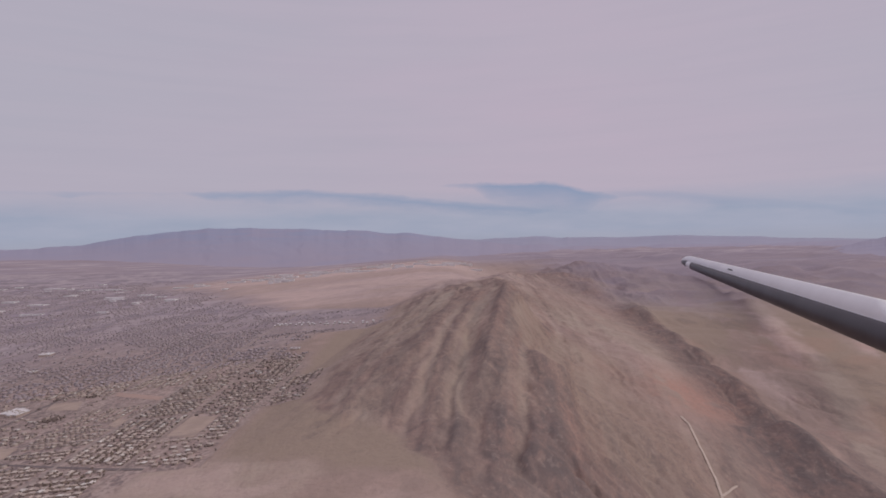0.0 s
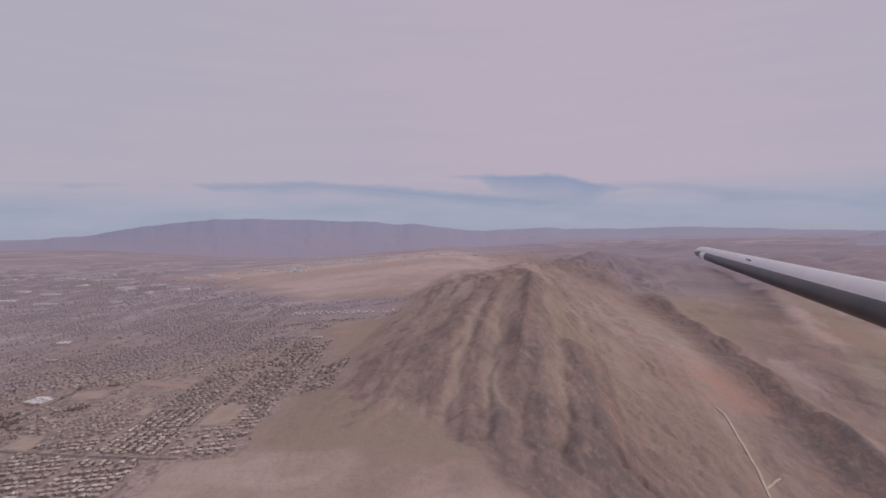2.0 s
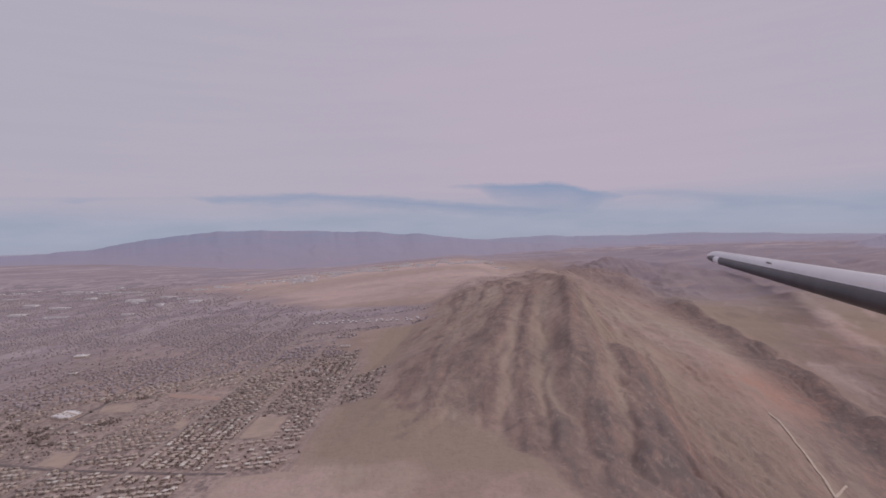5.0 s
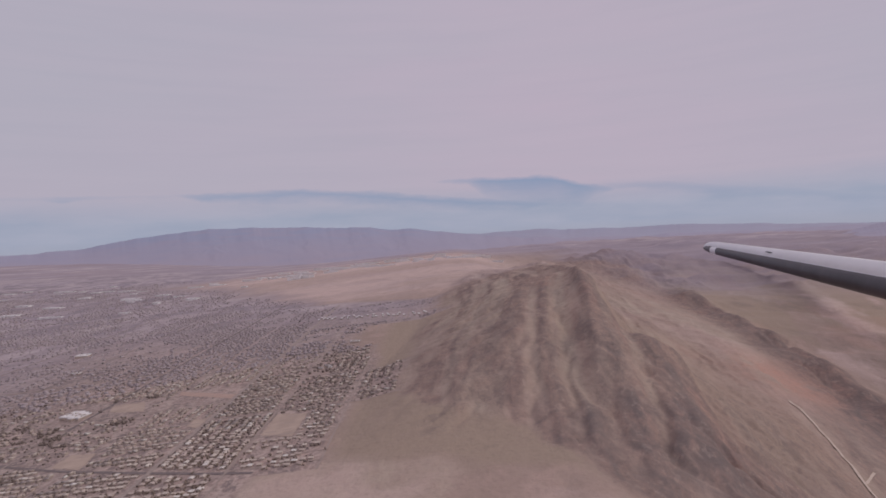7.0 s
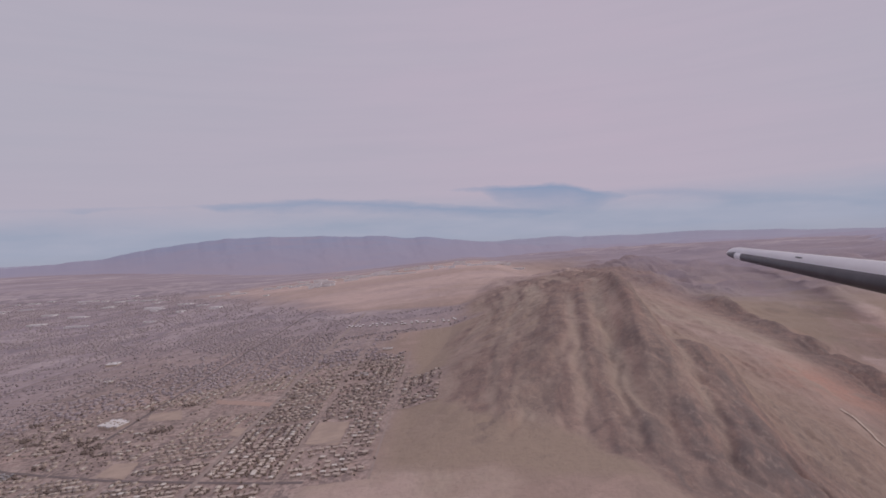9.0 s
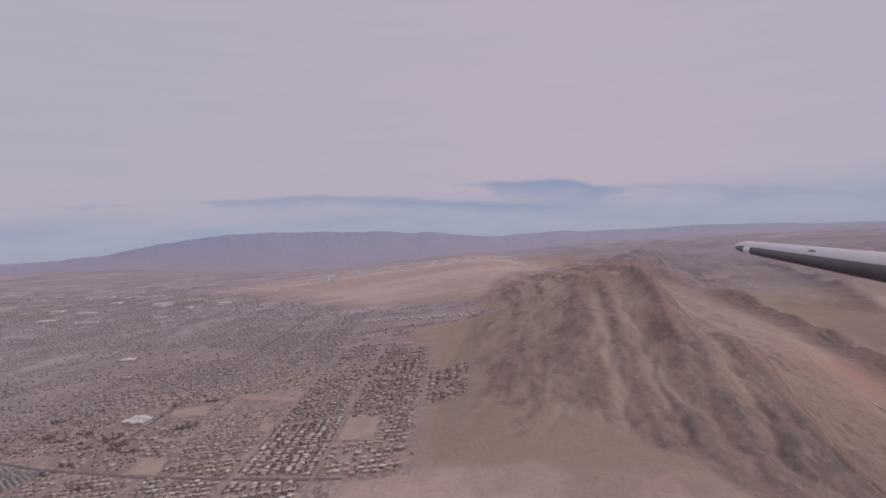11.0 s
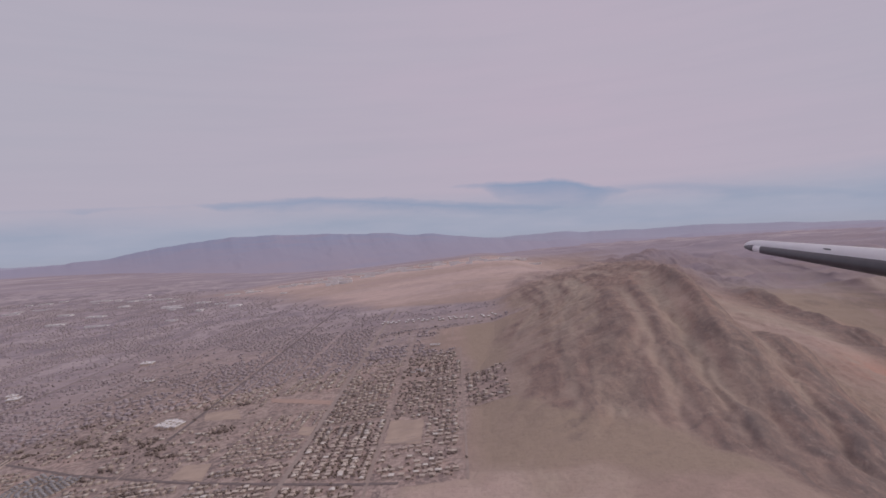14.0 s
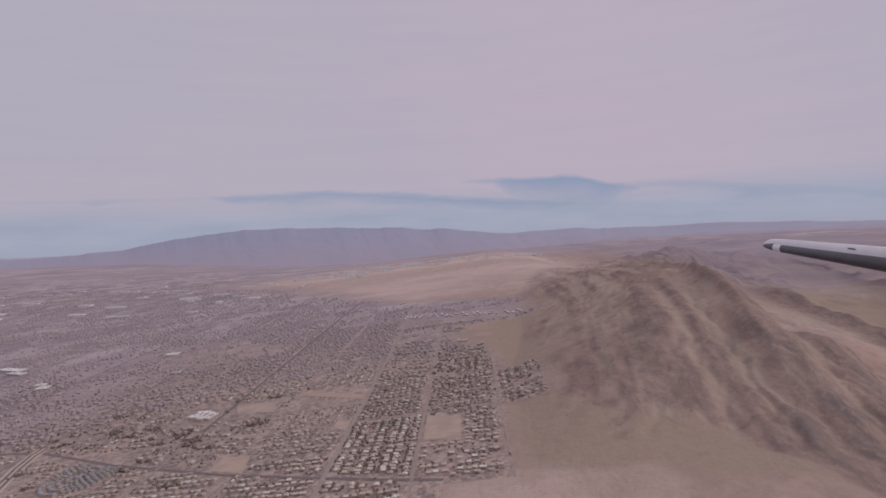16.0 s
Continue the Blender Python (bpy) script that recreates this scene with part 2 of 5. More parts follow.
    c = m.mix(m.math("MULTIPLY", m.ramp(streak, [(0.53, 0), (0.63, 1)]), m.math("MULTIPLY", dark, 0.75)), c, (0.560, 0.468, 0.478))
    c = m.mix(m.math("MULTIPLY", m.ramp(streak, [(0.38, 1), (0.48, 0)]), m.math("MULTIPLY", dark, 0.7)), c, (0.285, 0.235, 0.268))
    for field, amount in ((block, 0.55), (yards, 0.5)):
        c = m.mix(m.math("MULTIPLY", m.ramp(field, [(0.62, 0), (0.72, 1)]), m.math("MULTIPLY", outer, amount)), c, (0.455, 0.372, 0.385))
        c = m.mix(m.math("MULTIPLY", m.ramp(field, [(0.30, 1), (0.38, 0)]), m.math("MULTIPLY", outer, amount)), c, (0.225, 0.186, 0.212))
    # broken country beyond the basin, its mauve put in for haze
    c = m.mix(m.math("MULTIPLY", badland_haze, m.ramp(m.noise(0.02, 6, 0.65), [(0.35, 0.5), (0.62, 1.0)])), c, (0.282, 0.234, 0.282))
    c = m.mix(m.math("MULTIPLY", m.ramp(small, [(0.3, 1), (0.5, 0)]), 0.2), c, (0.158, 0.124, 0.119))
    return m.done(c, m.math("ADD", m.math("MULTIPLY", grit, 1.0), m.math("MULTIPLY", small, 0.4)), 1.2, 0.6)


def plain_material(name, a, b, scale, rough=0.85, spread=0.0, island=False, bump=0.0):
    """Two tones by noise, and a spread of brightness from piece to piece."""
    m = Mat(name, rough)
    c = m.mix(m.ramp(m.noise(scale, 5, 0.6), [(0.35, 0), (0.65, 1)]), a, b)
    if spread:
        c = m.mix(m.math("MULTIPLY", m.random(island), spread), c, (0.10, 0.08, 0.075))
    return m.done(c, m.noise(scale * 3, 3) if bump else None, bump or 0.1, 0.4)


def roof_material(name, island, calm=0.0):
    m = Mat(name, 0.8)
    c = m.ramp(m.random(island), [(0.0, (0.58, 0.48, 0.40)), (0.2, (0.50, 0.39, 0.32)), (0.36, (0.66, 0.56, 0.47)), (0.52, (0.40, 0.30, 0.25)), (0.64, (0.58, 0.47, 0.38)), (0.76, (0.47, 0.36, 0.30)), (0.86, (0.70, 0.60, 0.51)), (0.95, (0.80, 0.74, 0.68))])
    # calm leans roofs to mauve; the outer town's high share paints haze
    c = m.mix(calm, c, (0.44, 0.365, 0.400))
    c = m.mix(m.math("MULTIPLY", m.noise(2.0, 4, 0.7), 0.3), c, (0.17, 0.14, 0.135))
    return m.done(c, m.noise(6.0, 2), 0.05, 0.4)


GROUND = ground_material()
ASPHALT = plain_material("asphalt", (0.225, 0.178, 0.170), (0.275, 0.215, 0.200), 0.5, 0.9)
PALE_ROAD = plain_material("pale_worn_asphalt", (0.315, 0.252, 0.230), (0.375, 0.300, 0.270), 0.5, 0.9)
MAIN_ROAD = plain_material("dark_asphalt", (0.165, 0.132, 0.130), (0.215, 0.170, 0.165), 0.5, 0.9)
STREET = plain_material("worn_street", (0.315, 0.248, 0.225), (0.375, 0.292, 0.262), 0.4, 0.9)
DIRT_ROAD = plain_material("pale_dirt_road", (0.47, 0.375, 0.315), (0.56, 0.45, 0.385), 0.5, 0.95)
LOT = plain_material("bare_lot", (0.375, 0.285, 0.240), (0.455, 0.345, 0.288), 0.15, 0.95)
RED_LOT = plain_material("red_bare_lot", (0.400, 0.278, 0.235), (0.450, 0.315, 0.268), 0.15, 0.95)
BLUE_ROOFS = plain_material("grey_tile_roofs", (0.365, 0.305, 0.295), (0.450, 0.375, 0.355), 1.0, 0.85, 0.4, True)
ROOF, ROOFS = roof_material("house_roof", False, 0.25), roof_material("house_roofs", True, 0.25)
SLATE_ROOFS = plain_material("slate_blue_roofs", (0.315, 0.300, 0.322), (0.415, 0.392, 0.408), 1.0, 0.8, 0.35, True)
HAZED_ROOFS = roof_material("hazed_brown_roofs", True, 0.8)
STUCCO = plain_material("stucco", (0.46, 0.37, 0.315), (0.55, 0.45, 0.39), 1.0, 0.9, 0.35)
STUCCOS = plain_material("stucco_rows", (0.46, 0.37, 0.315), (0.55, 0.45, 0.39), 1.0, 0.9, 0.35, True)
WHITE_ROOF = plain_material("white_flat_roof", (0.60, 0.56, 0.575), (0.74, 0.70, 0.71), 0.3, 0.7)
BARK = plain_material("bark", (0.10, 0.075, 0.06), (0.15, 0.11, 0.085), 3.0)
LEAF = plain_material("dusty_leaves", (0.185, 0.140, 0.116), (0.265, 0.205, 0.162), 2.0, 0.9, 0.3)
LEAVES = plain_material("dusty_crowns", (0.180, 0.138, 0.124), (0.255, 0.198, 0.172), 2.0, 0.9, 0.3, True)


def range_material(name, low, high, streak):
    """Mauve lower slopes, blue-grey higher up: distance haze put into the base colour."""
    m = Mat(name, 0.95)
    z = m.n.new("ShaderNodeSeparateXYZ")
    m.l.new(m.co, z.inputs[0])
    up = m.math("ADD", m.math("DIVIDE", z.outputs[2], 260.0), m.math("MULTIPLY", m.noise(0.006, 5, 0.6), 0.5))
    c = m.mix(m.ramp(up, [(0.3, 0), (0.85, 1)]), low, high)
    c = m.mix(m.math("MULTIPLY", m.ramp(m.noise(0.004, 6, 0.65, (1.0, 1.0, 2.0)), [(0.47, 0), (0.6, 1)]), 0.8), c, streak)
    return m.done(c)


# haze tint painted in, paler and bluer for the farther range
RANGE = range_material("range_rock_hazed", (0.368, 0.324, 0.400), (0.302, 0.318, 0.434), (0.340, 0.318, 0.412))
FAR_RANGE = range_material("far_range_rock_hazed", (0.375, 0.352, 0.435), (0.355, 0.365, 0.475), (0.375, 0.362, 0.455))
# outer-town copies of walls and crowns, distance haze put into their colour
HAZED_STUCCO = plain_material("hazed_stucco", (0.400, 0.338, 0.352), (0.480, 0.405, 0.412), 1.0, 0.9, 0.3, True)
HAZED_LEAVES = plain_material("hazed_scrub_crowns", (0.230, 0.188, 0.194), (0.300, 0.248, 0.252), 2.0, 0.9, 0.3, True)

# ---------------------------------------------------------------- the lie of the land
_perm = np.random.RandomState(7).rand(256, 256)


def lattice(x, y, shift=0):
    """Smooth value noise, 0 to 1."""
    x, y = np.asarray(x, float) + 37.3 * shift, np.asarray(y, float) + 91.7 * shift
    xi, yi = np.floor(x).astype(int), np.floor(y).astype(int)
    u, v = x - xi, y - yi
    u, v = u * u * (3 - 2 * u), v * v * (3 - 2 * v)
    g = lambda a, b: _perm[a % 256, b % 256]
    return (g(xi, yi) * (1 - u) + g(xi + 1, yi) * u) * (1 - v) + (g(xi, yi + 1) * (1 - u) + g(xi + 1, yi + 1) * u) * v


def fbm(x, y, octaves=4, shift=0):
    total, size, norm = 0.0, 1.0, 0.0
    for k in range(octaves):
        total, norm = total + size * lattice(x * 2 ** k, y * 2 ** k, shift + k), norm + size
        size *= 0.5
    return total / norm


def ridged(x, y, octaves=3, shift=0):
    total, size, norm = 0.0, 1.0, 0.0
    for k in range(octaves):
        total, norm = total + size * (1 - abs(2 * lattice(x * 2 ** k, y * 2 ** k, shift + k) - 1)), norm + size
        size *= 0.5
    return total / norm


def ease(a, b, x):
    u = np.clip((x - a) / (b - a), 0, 1)
    return u * u * (3 - 2 * u)


def glide(x, at, values):
    """Linear interpolation with its corners taken off."""
    w = 0.03 * (at[-1] - at[0])
    return (np.interp(x - w, at, values) + 2 * np.interp(x, at, values) + np.interp(x + w, at, values)) / 4


def bed_line(x, y):
    """How far east of the pale bed of rock that comes down the hill."""
    return x - glide(y, (150, 200, 263, 303, 377, 450, 560), (-4, 1, 6.2, 10.6, 22, 38, 44)) + 3.5 * (fbm(x / 22, y / 34, 3, 58) - 0.5)


def bed_band(x, y, at, values, wide, first, last, seed):
    """A long bed with uneven edges, its place given across the beds."""
    off = bed_line(x, y) - glide(y, at, values) + 3 * (fbm(x / 9, y / 24, 3, seed) - 0.5) + 1.6 * (fbm(x / 2.6, y / 5, 3, seed + 2) - 0.5)
    return np.exp(-(abs(off) / wide) ** 3.2) * ease(first - 15, first + 15, y) * ease(last + 40, last - 40, y) * (0.65 + 0.35 * ease(0.35, 0.55, fbm(x / 12, y / 30, 3, seed + 1)))


def hard_beds(x, y):
    """The pale soft beds and the dark hard ones that come down the hill."""
    pale = bed_band(x, y, (150, 620), (0, 0), 3.4, 212, 430, 101) + 0.8 * bed_band(x, y, (200, 221, 265, 520), (21, 24, 27.6, 28), 2.6, 202, 320, 103) + 0.5 * bed_band(x, y, (200, 620), (-15, -14), 2.4, 255, 420, 105)
    dark = bed_band(x, y, (200, 225, 254, 276, 520), (1, 4, 9, 12.5, 12.5), 3.2, 225, 420, 107) + 0.7 * bed_band(x, y, (200, 273, 330), (39, 38, 38), 4.5, 200, 305, 109) + 0.8 * bed_band(x, y, (200, 620), (16.5, 18), 2.6, 215, 330, 111)
    dark = dark + 0.7 * bed_band(x, y, (200, 620), (-8, -8), 2.6, 240, 420, 113) + 0.6 * bed_band(x, y, (200, 620), (-24, -26), 4.0, 250, 420, 115)
    return pale, dark


def bedding(x, y):
    """Fine layers of rock, 0 soft to 1 hard, in long bent streaks beside the bed line."""
    warp = 9 * (fbm(x / 40, y / 55, 3, 161) - 0.5) + 2.5 * (fbm(x / 9, y / 14, 3, 163) - 0.5)
    return ridged((bed_line(x, y) + warp) / 10.5, y / 150, 4, 165)


def rocky_foot(x, y):
    """1 where the rock of the hill comes down to, 0 on the sandy apron."""
    foot = glide(x, (-95, -73, -60, -48, -23, -11, -4, 8, 70), (345, 300, 272, 246, 232, 217, 200, 178, 150))
    return ease(-7, 11, y - foot + 26 * (fbm(x / 15, y / 17, 4, 171) - 0.5)) * ease(-100, -70, x)


def land_form(x, y, full=False):
    """The height of the ground; with full also how far a place belongs to the hills, and how gullied it is."""
    x, y = np.asarray(x, float), np.asarray(y, float)
    far = 1 - ease(1200, 3200, y)
    valley = np.interp(x, (-2600, -600, -340, -100, -50, 200), (-70, -38, -21, 0, 4, 10)) * far + glide(y, (-600, 150, 300, 1150, 4600), (-20, -6, 0, 31, 34))
    basin = glide(y, (-600, 150, 280, 380, 440, 650, 1000, 1600, 4600), (-92, -64, -45, -33, -23, -4, 13, 26, 34))
    base = valley + (basin - valley) * ease(-10, 90, x)
    # the main hill: a crest that comes towards the viewer and dips into an apron
    crest_x = glide(y, (150, 215, 262, 290, 330, 424, 500, 600, 800, 950), (-15, -5, 12, 22, 30, 45, 48, 48, 80, 120))
    crest_z = glide(y, (150, 215, 245, 262, 290, 330, 424, 500, 600, 720, 850, 1000), (-10, 0, 9, 15, 24, 36, 45, 44, 41, 37, 34, 28))
    rise = np.maximum(crest_z - base, 0) * ease(1100, 850, y)
    d = x - crest_x
    width = np.interp(y, (200, 260, 330, 500, 700), (76, 94, 112, 110, 100))
    west = np.clip(1 + d / width, 0, 1)
    west = 0.6 * (1 - (1 - west) ** 2) + 0.4 * west ** 1.4 - 0.55 * west * (1 - west) ** 3
    bowl = ease(5, 28, d) * ease(105, 62, d) * ease(285, 325, y) * ease(660, 540, y)
    east = np.clip(1 - np.maximum(d, 0) / 142, 0, 1) ** 1.15 * (1 - 0.34 * bowl)
    hill = np.where(d < 0, west, east)
    # gullies that run down from the crest and fan out over the flanks
    wander = 22 * (fbm(x / 48, y / 60, 3, 40) - 0.5)
    bearing = np.arctan2(x - 62 + wander, 760 - y) * 430
    cuts = ridged(bearing / 21, y / 95, 3, 3)
    fine = ridged(bearing / 6.5 + 0.8 * fbm(x / 14, y / 14, 2, 44), y / 30, 2, 9)
    side = ridged((y + 0.55 * x + wander) / 19, (x - 0.5 * y) / 48, 3, 19)
    lumps = ridged(x / 34 + 0.4 * fbm(x / 20, y / 20, 2, 46), y / 44, 4, 48)
    strata = ridged((d + 0.45 * wander + 0.06 * (y - 300)) / 19, y / 240, 3, 57)
    flank = np.clip(hill * 2.4, 0, 1) * ease(0, 12, rise)
    lower = ease(0.85, 0.45, hill) * ease(20, -25, x)
    z = base + rise * hill + flank * (1.6 * (cuts - 0.66) + 1.4 * (fine - 0.6) + lower * 2.0 * (side - 0.66) + 2.5 * (lumps - 0.64) + 1.0 * (strata - 0.66) * ease(0.2, 0.6, hill) * ease(1.0, 0.75, hill))
    away = bool(np.max(x) < -75)  # only the town lies that far west
    pale, dark = (0.0, 0.0) if away else hard_beds(x, y)
    layer = 0.64 if away else bedding(x, y)
    z = z + 5 * np.exp(-((x - 31) / 9) ** 2) * ease(200, 228, y) * ease(305, 280, y)
    z = z + flank * ease(0.08, 0.4, hill) * (2.1 * (layer - 0.66) + 1.3 * dark - 0.9 * pale + 1.5 * (ridged(x / 8, y / 10, 3, 175) - 0.62))
    front = rocky_foot(x, y) * ease(80, 55, x) * ease(285, 250, y)
    z = z + front * (1 - flank * ease(0.08, 0.4, hill)) * (2.0 * (layer - 0.62) + 2.2 * (lumps - 0.6) + 1.2 * (ridged(x / 8, y / 10, 3, 175) - 0.62))
    crag = ease(0.55, 0.92, hill) * ease(240, 300, y)
    z = z + flank * (2.4 * (fbm(x / 10, y / 12, 3, 5) - 0.5) + crag * 2.0 * (ridged(x / 14, y / 42, 3, 7) - 0.6))
    # a step of hard rock along the beds just past the crest
    q = bed_line(x, y)
    step_q = glide(y, (200, 225, 254, 276, 520), (1, 3, 7, 12, 12))
    z = z + 2.0 * ease(-9, -1, q - step_q) * ease(5.0, -0.5, q - step_q) * ease(235, 275, y) * ease(520, 430, y) * (0.5 + fbm(y / 18, y * 0 + 4, 2, 28))
    z = z - 1.6 * np.exp(-((q - glide(y, (200, 221, 265, 520), (21, 24, 27.6, 28))) / 4) ** 2) * ease(200, 225, y) * ease(340, 310, y)
    # a spur that comes forward from the foot of the crest
    spur_x = glide(y, (200, 237, 258, 285, 320), (52, 46, 45, 48, 46)) + 5 * (fbm(y / 14, y * 0 + 2, 2, 25) - 0.5)
    z = z + 4.5 * ease(195, 230, y) * ease(335, 300, y) * np.exp(-(abs(x - spur_x) / np.where(x < spur_x, 7.0, 13.0)) ** 1.7) * (0.6 + 0.8 * fbm(y / 16, y * 0 + 5, 2, 27))
    z = z + 5.0 * np.exp(-((x - 53) / 13) ** 2 - ((y - 294) / 17) ** 2)  # its rounded head
    # the long low ridge across the basin
    ridge_x = glide(y, (240, 313, 379, 440, 540, 650, 700), (188, 187, 188, 192, 196, 206, 212)) + 7 * (fbm(y / 40, y * 0 + 3, 2, 21) - 0.5)
    e = x - ridge_x
    lump = (0.62 + 0.7 * fbm(y / 26, y * 0 + 9, 4, 23)) * (1 - 0.5 * np.exp(-((y - 447) / 15) ** 2)) * (1 - 0.4 * np.exp(-((y - 350) / 11) ** 2))
    low = lump * 13.0 * ease(740, 640, y) * np.where(e < 0, np.exp(-(abs(e) / 27) ** 1.3), 0.6 * np.exp(-e / 150) + 0.4 * np.exp(-(e / 7) ** 2))
    low = low * (0.9 + 0.2 * ridged(x / 16, y / 22, 3, 53))
    face = ease(-36, -14, e) * ease(7, 1, e) * ease(740, 640, y)
    knob = 7.0 * np.exp(-np.hypot((x - 190) / 8, (y - 616) / 11) ** 1.2)
    z = z + low + knob
    # the peak behind, and the broken country round it
    peak = 15 * np.exp(-((x - 215) / 62) ** 2 - ((y - 1015) / 70) ** 2) * (0.75 + 0.5 * ridged(x / 38, y / 60, 3, 31))
    wild = ease(60, 260, x - 0.03 * y) * ease(560, 900, y) * (1 - ease(2600, 3600, y))
    rough = 95 * np.maximum(ridged(x / 170, y / 200, 5, 51) - 0.60, 0) * wild * ease(100, 500, y - 500)
    rough = rough * (1 - 0.9 * np.exp(-((x - 420) / 90) ** 2 - ((y - 980) / 150) ** 2))
    rough = rough * (0.3 + 0.7 * ease(1350, 1000, y))
    minor = 3 * np.maximum(ridged(x / 90, y / 110, 4, 55) - 0.62, 0) * ease(-170, -60, x) * ease(110, 20, x) * ease(560, 640, y) * ease(1150, 950, y)
    knolls = 30 * np.maximum(ridged(x / 75, y / 62, 4, 157) - 0.56, 0) * ease(130, 190, x) * ease(480, 380, x) * ease(640, 740, y) * ease(1200, 980, y)
    rough = rough + minor + knolls
    z = z - 26 * np.exp(-((x - 470) / 130) ** 2 - ((y - 1190) / 200) ** 2)
    fans = 1.8 * (fbm(x / 60, y / 60, 3, 61) - 0.5) * ease(40, 160, x)
    swell = 5.0 * (fbm(x / 420, y / 420, 3, 71) - 0.5) * ease(700, 1500, y)
    z = z + peak + rough + fans + swell + 0.25 * (fbm(x / 6, y / 6, 2, 81) - 0.5)
    if not full:
        return z
    return z, hill * ease(0, 10, rise), 0.3 * cuts + 0.2 * lumps + 0.5 * strata, face * 6 + knob, peak + rough


# ---------------------------------------------------------------- wear by running water
WX, WY, WSTEP = np.arange(-112, 262, 1.25), np.arange(172, 700, 1.25), 1.25


def blurred(a, n):
    """Mean over a square of 2n + 1 cells."""
    for axis in (0, 1):
        p = np.concatenate([np.repeat(a.take([0], axis), n + 1, axis), a, np.repeat(a.take([-1], axis), n, axis)], axis)
        c = np.cumsum(p, axis)
        k = a.shape[axis]
        a = (c.take(range(2 * n + 1, 2 * n + 1 + k), axis) - c.take(range(k), axis)) / (2 * n + 1)
    return a


def weathered(rounds=22):
    """Carves the slopes along their own drainage; gives the change in height and the share of water at each place."""
    x, y = np.meshgrid(WX, WY)
    z0, hill = land_form(x, y, True)[:2]
    z = z0 + 0.5 * np.random.RandomState(5).rand(*z0.shape)
    h, w = z.shape
    soft = (0.35 + 1.3 * ease(0.75, 0.5, bedding(x, y))) * ease(-70, -45, x) * ease(172, 196, y) * ease(700, 660, y) * ease(262, 245, x) * (1 - ease(80, 98, x) * ease(180, 166, x))
    soft = soft * (0.12 + 0.88 * np.clip(ease(0.03, 0.2, hill) + ease(150, 175, x) + rocky_foot(x, y) * ease(90, 60, x), 0, 1))
    offsets = [(-1, -1), (-1, 0), (-1, 1), (0, -1), (0, 1), (1, -1), (1, 0), (1, 1)]
    number = np.arange(h * w).reshape(h, w)
    water = np.ones(h * w)
    for _ in range(rounds):
        best, to, span = np.zeros((h, w)), number.copy(), np.ones((h, w))
        inner = (slice(1, -1), slice(1, -1))
        for j, i in offsets:
            d = math.hypot(j, i) * WSTEP
            drop = (z[inner] - z[1 + j:h - 1 + j, 1 + i:w - 1 + i]) / d
            more = drop > best[inner]
            best[inner][more], span[inner][more] = drop[more], d
            to[inner][more] = number[1 + j:h - 1 + j, 1 + i:w - 1 + i][more]
        order, down = np.argsort(z, axis=None), to.ravel().tolist()
        flow = [1.0] * (h * w)
        for k in order[::-1].tolist():
            if down[k] != k:
                flow[down[k]] += flow[k]
        water = np.array(flow)
        cut = (0.042 * soft.ravel() * np.minimum(water, 900) ** 0.5 / span.ravel()).tolist()
        level = z.ravel().tolist()
        for k in order.tolist():
            r = down[k]
            if r != k:
                level[k] = (level[k] + cut[k] * level[r]) / (1 + cut[k])
        z = np.array(level).reshape(h, w)
        smooth = blurred(z, 1)
        z = z + 0.16 * (smooth - z) * np.clip(soft * 3, 0, 1)
    change = (z - z0) - blurred(blurred(z - z0, 7), 7)
    edge = ease(-112, -95, x) * ease(262, 240, x) * ease(172, 186, y) * ease(700, 660, y)
    return 0.65 * np.clip(change, -7, 6) * edge, np.log(water.reshape(h, w)) * edge


WEAR, WATER = weathered()


def from_grid(g, x, y):
    """A value of the worn stretch at a place, nought outside it."""
    x, y = np.asarray(x, float), np.asarray(y, float)
    u, v = np.clip((x - WX[0]) / WSTEP, 0, len(WX) - 1.001), np.clip((y - WY[0]) / WSTEP, 0, len(WY) - 1.001)
    i, j = u.astype(int), v.astype(int)
    u, v = u - i, v - j
    return (g[j, i] * (1 - u) + g[j, i + 1] * u) * (1 - v) + (g[j + 1, i] * (1 - u) + g[j + 1, i + 1] * u) * v


def land(x, y):
    """The height of the ground, worn."""
    return land_form(x, y) + from_grid(WEAR, x, y)


# ---------------------------------------------------------------- the ground, one sheet


def spaced(low, dense_low, dense_high, high, step, grow):
    mid = list(np.arange(dense_low, dense_high + step / 2, step))
    s, up = step, [mid[-1]]
    while up[-1] < high:
        s = min(s * grow, 90)
        up.append(up[-1] + s)
    s, down = step, [mid[0]]
    while down[-1] > low:
        s = min(s * grow, 160)
        down.append(down[-1] - s)
    return np.array(down[:0:-1] + mid + up[1:])


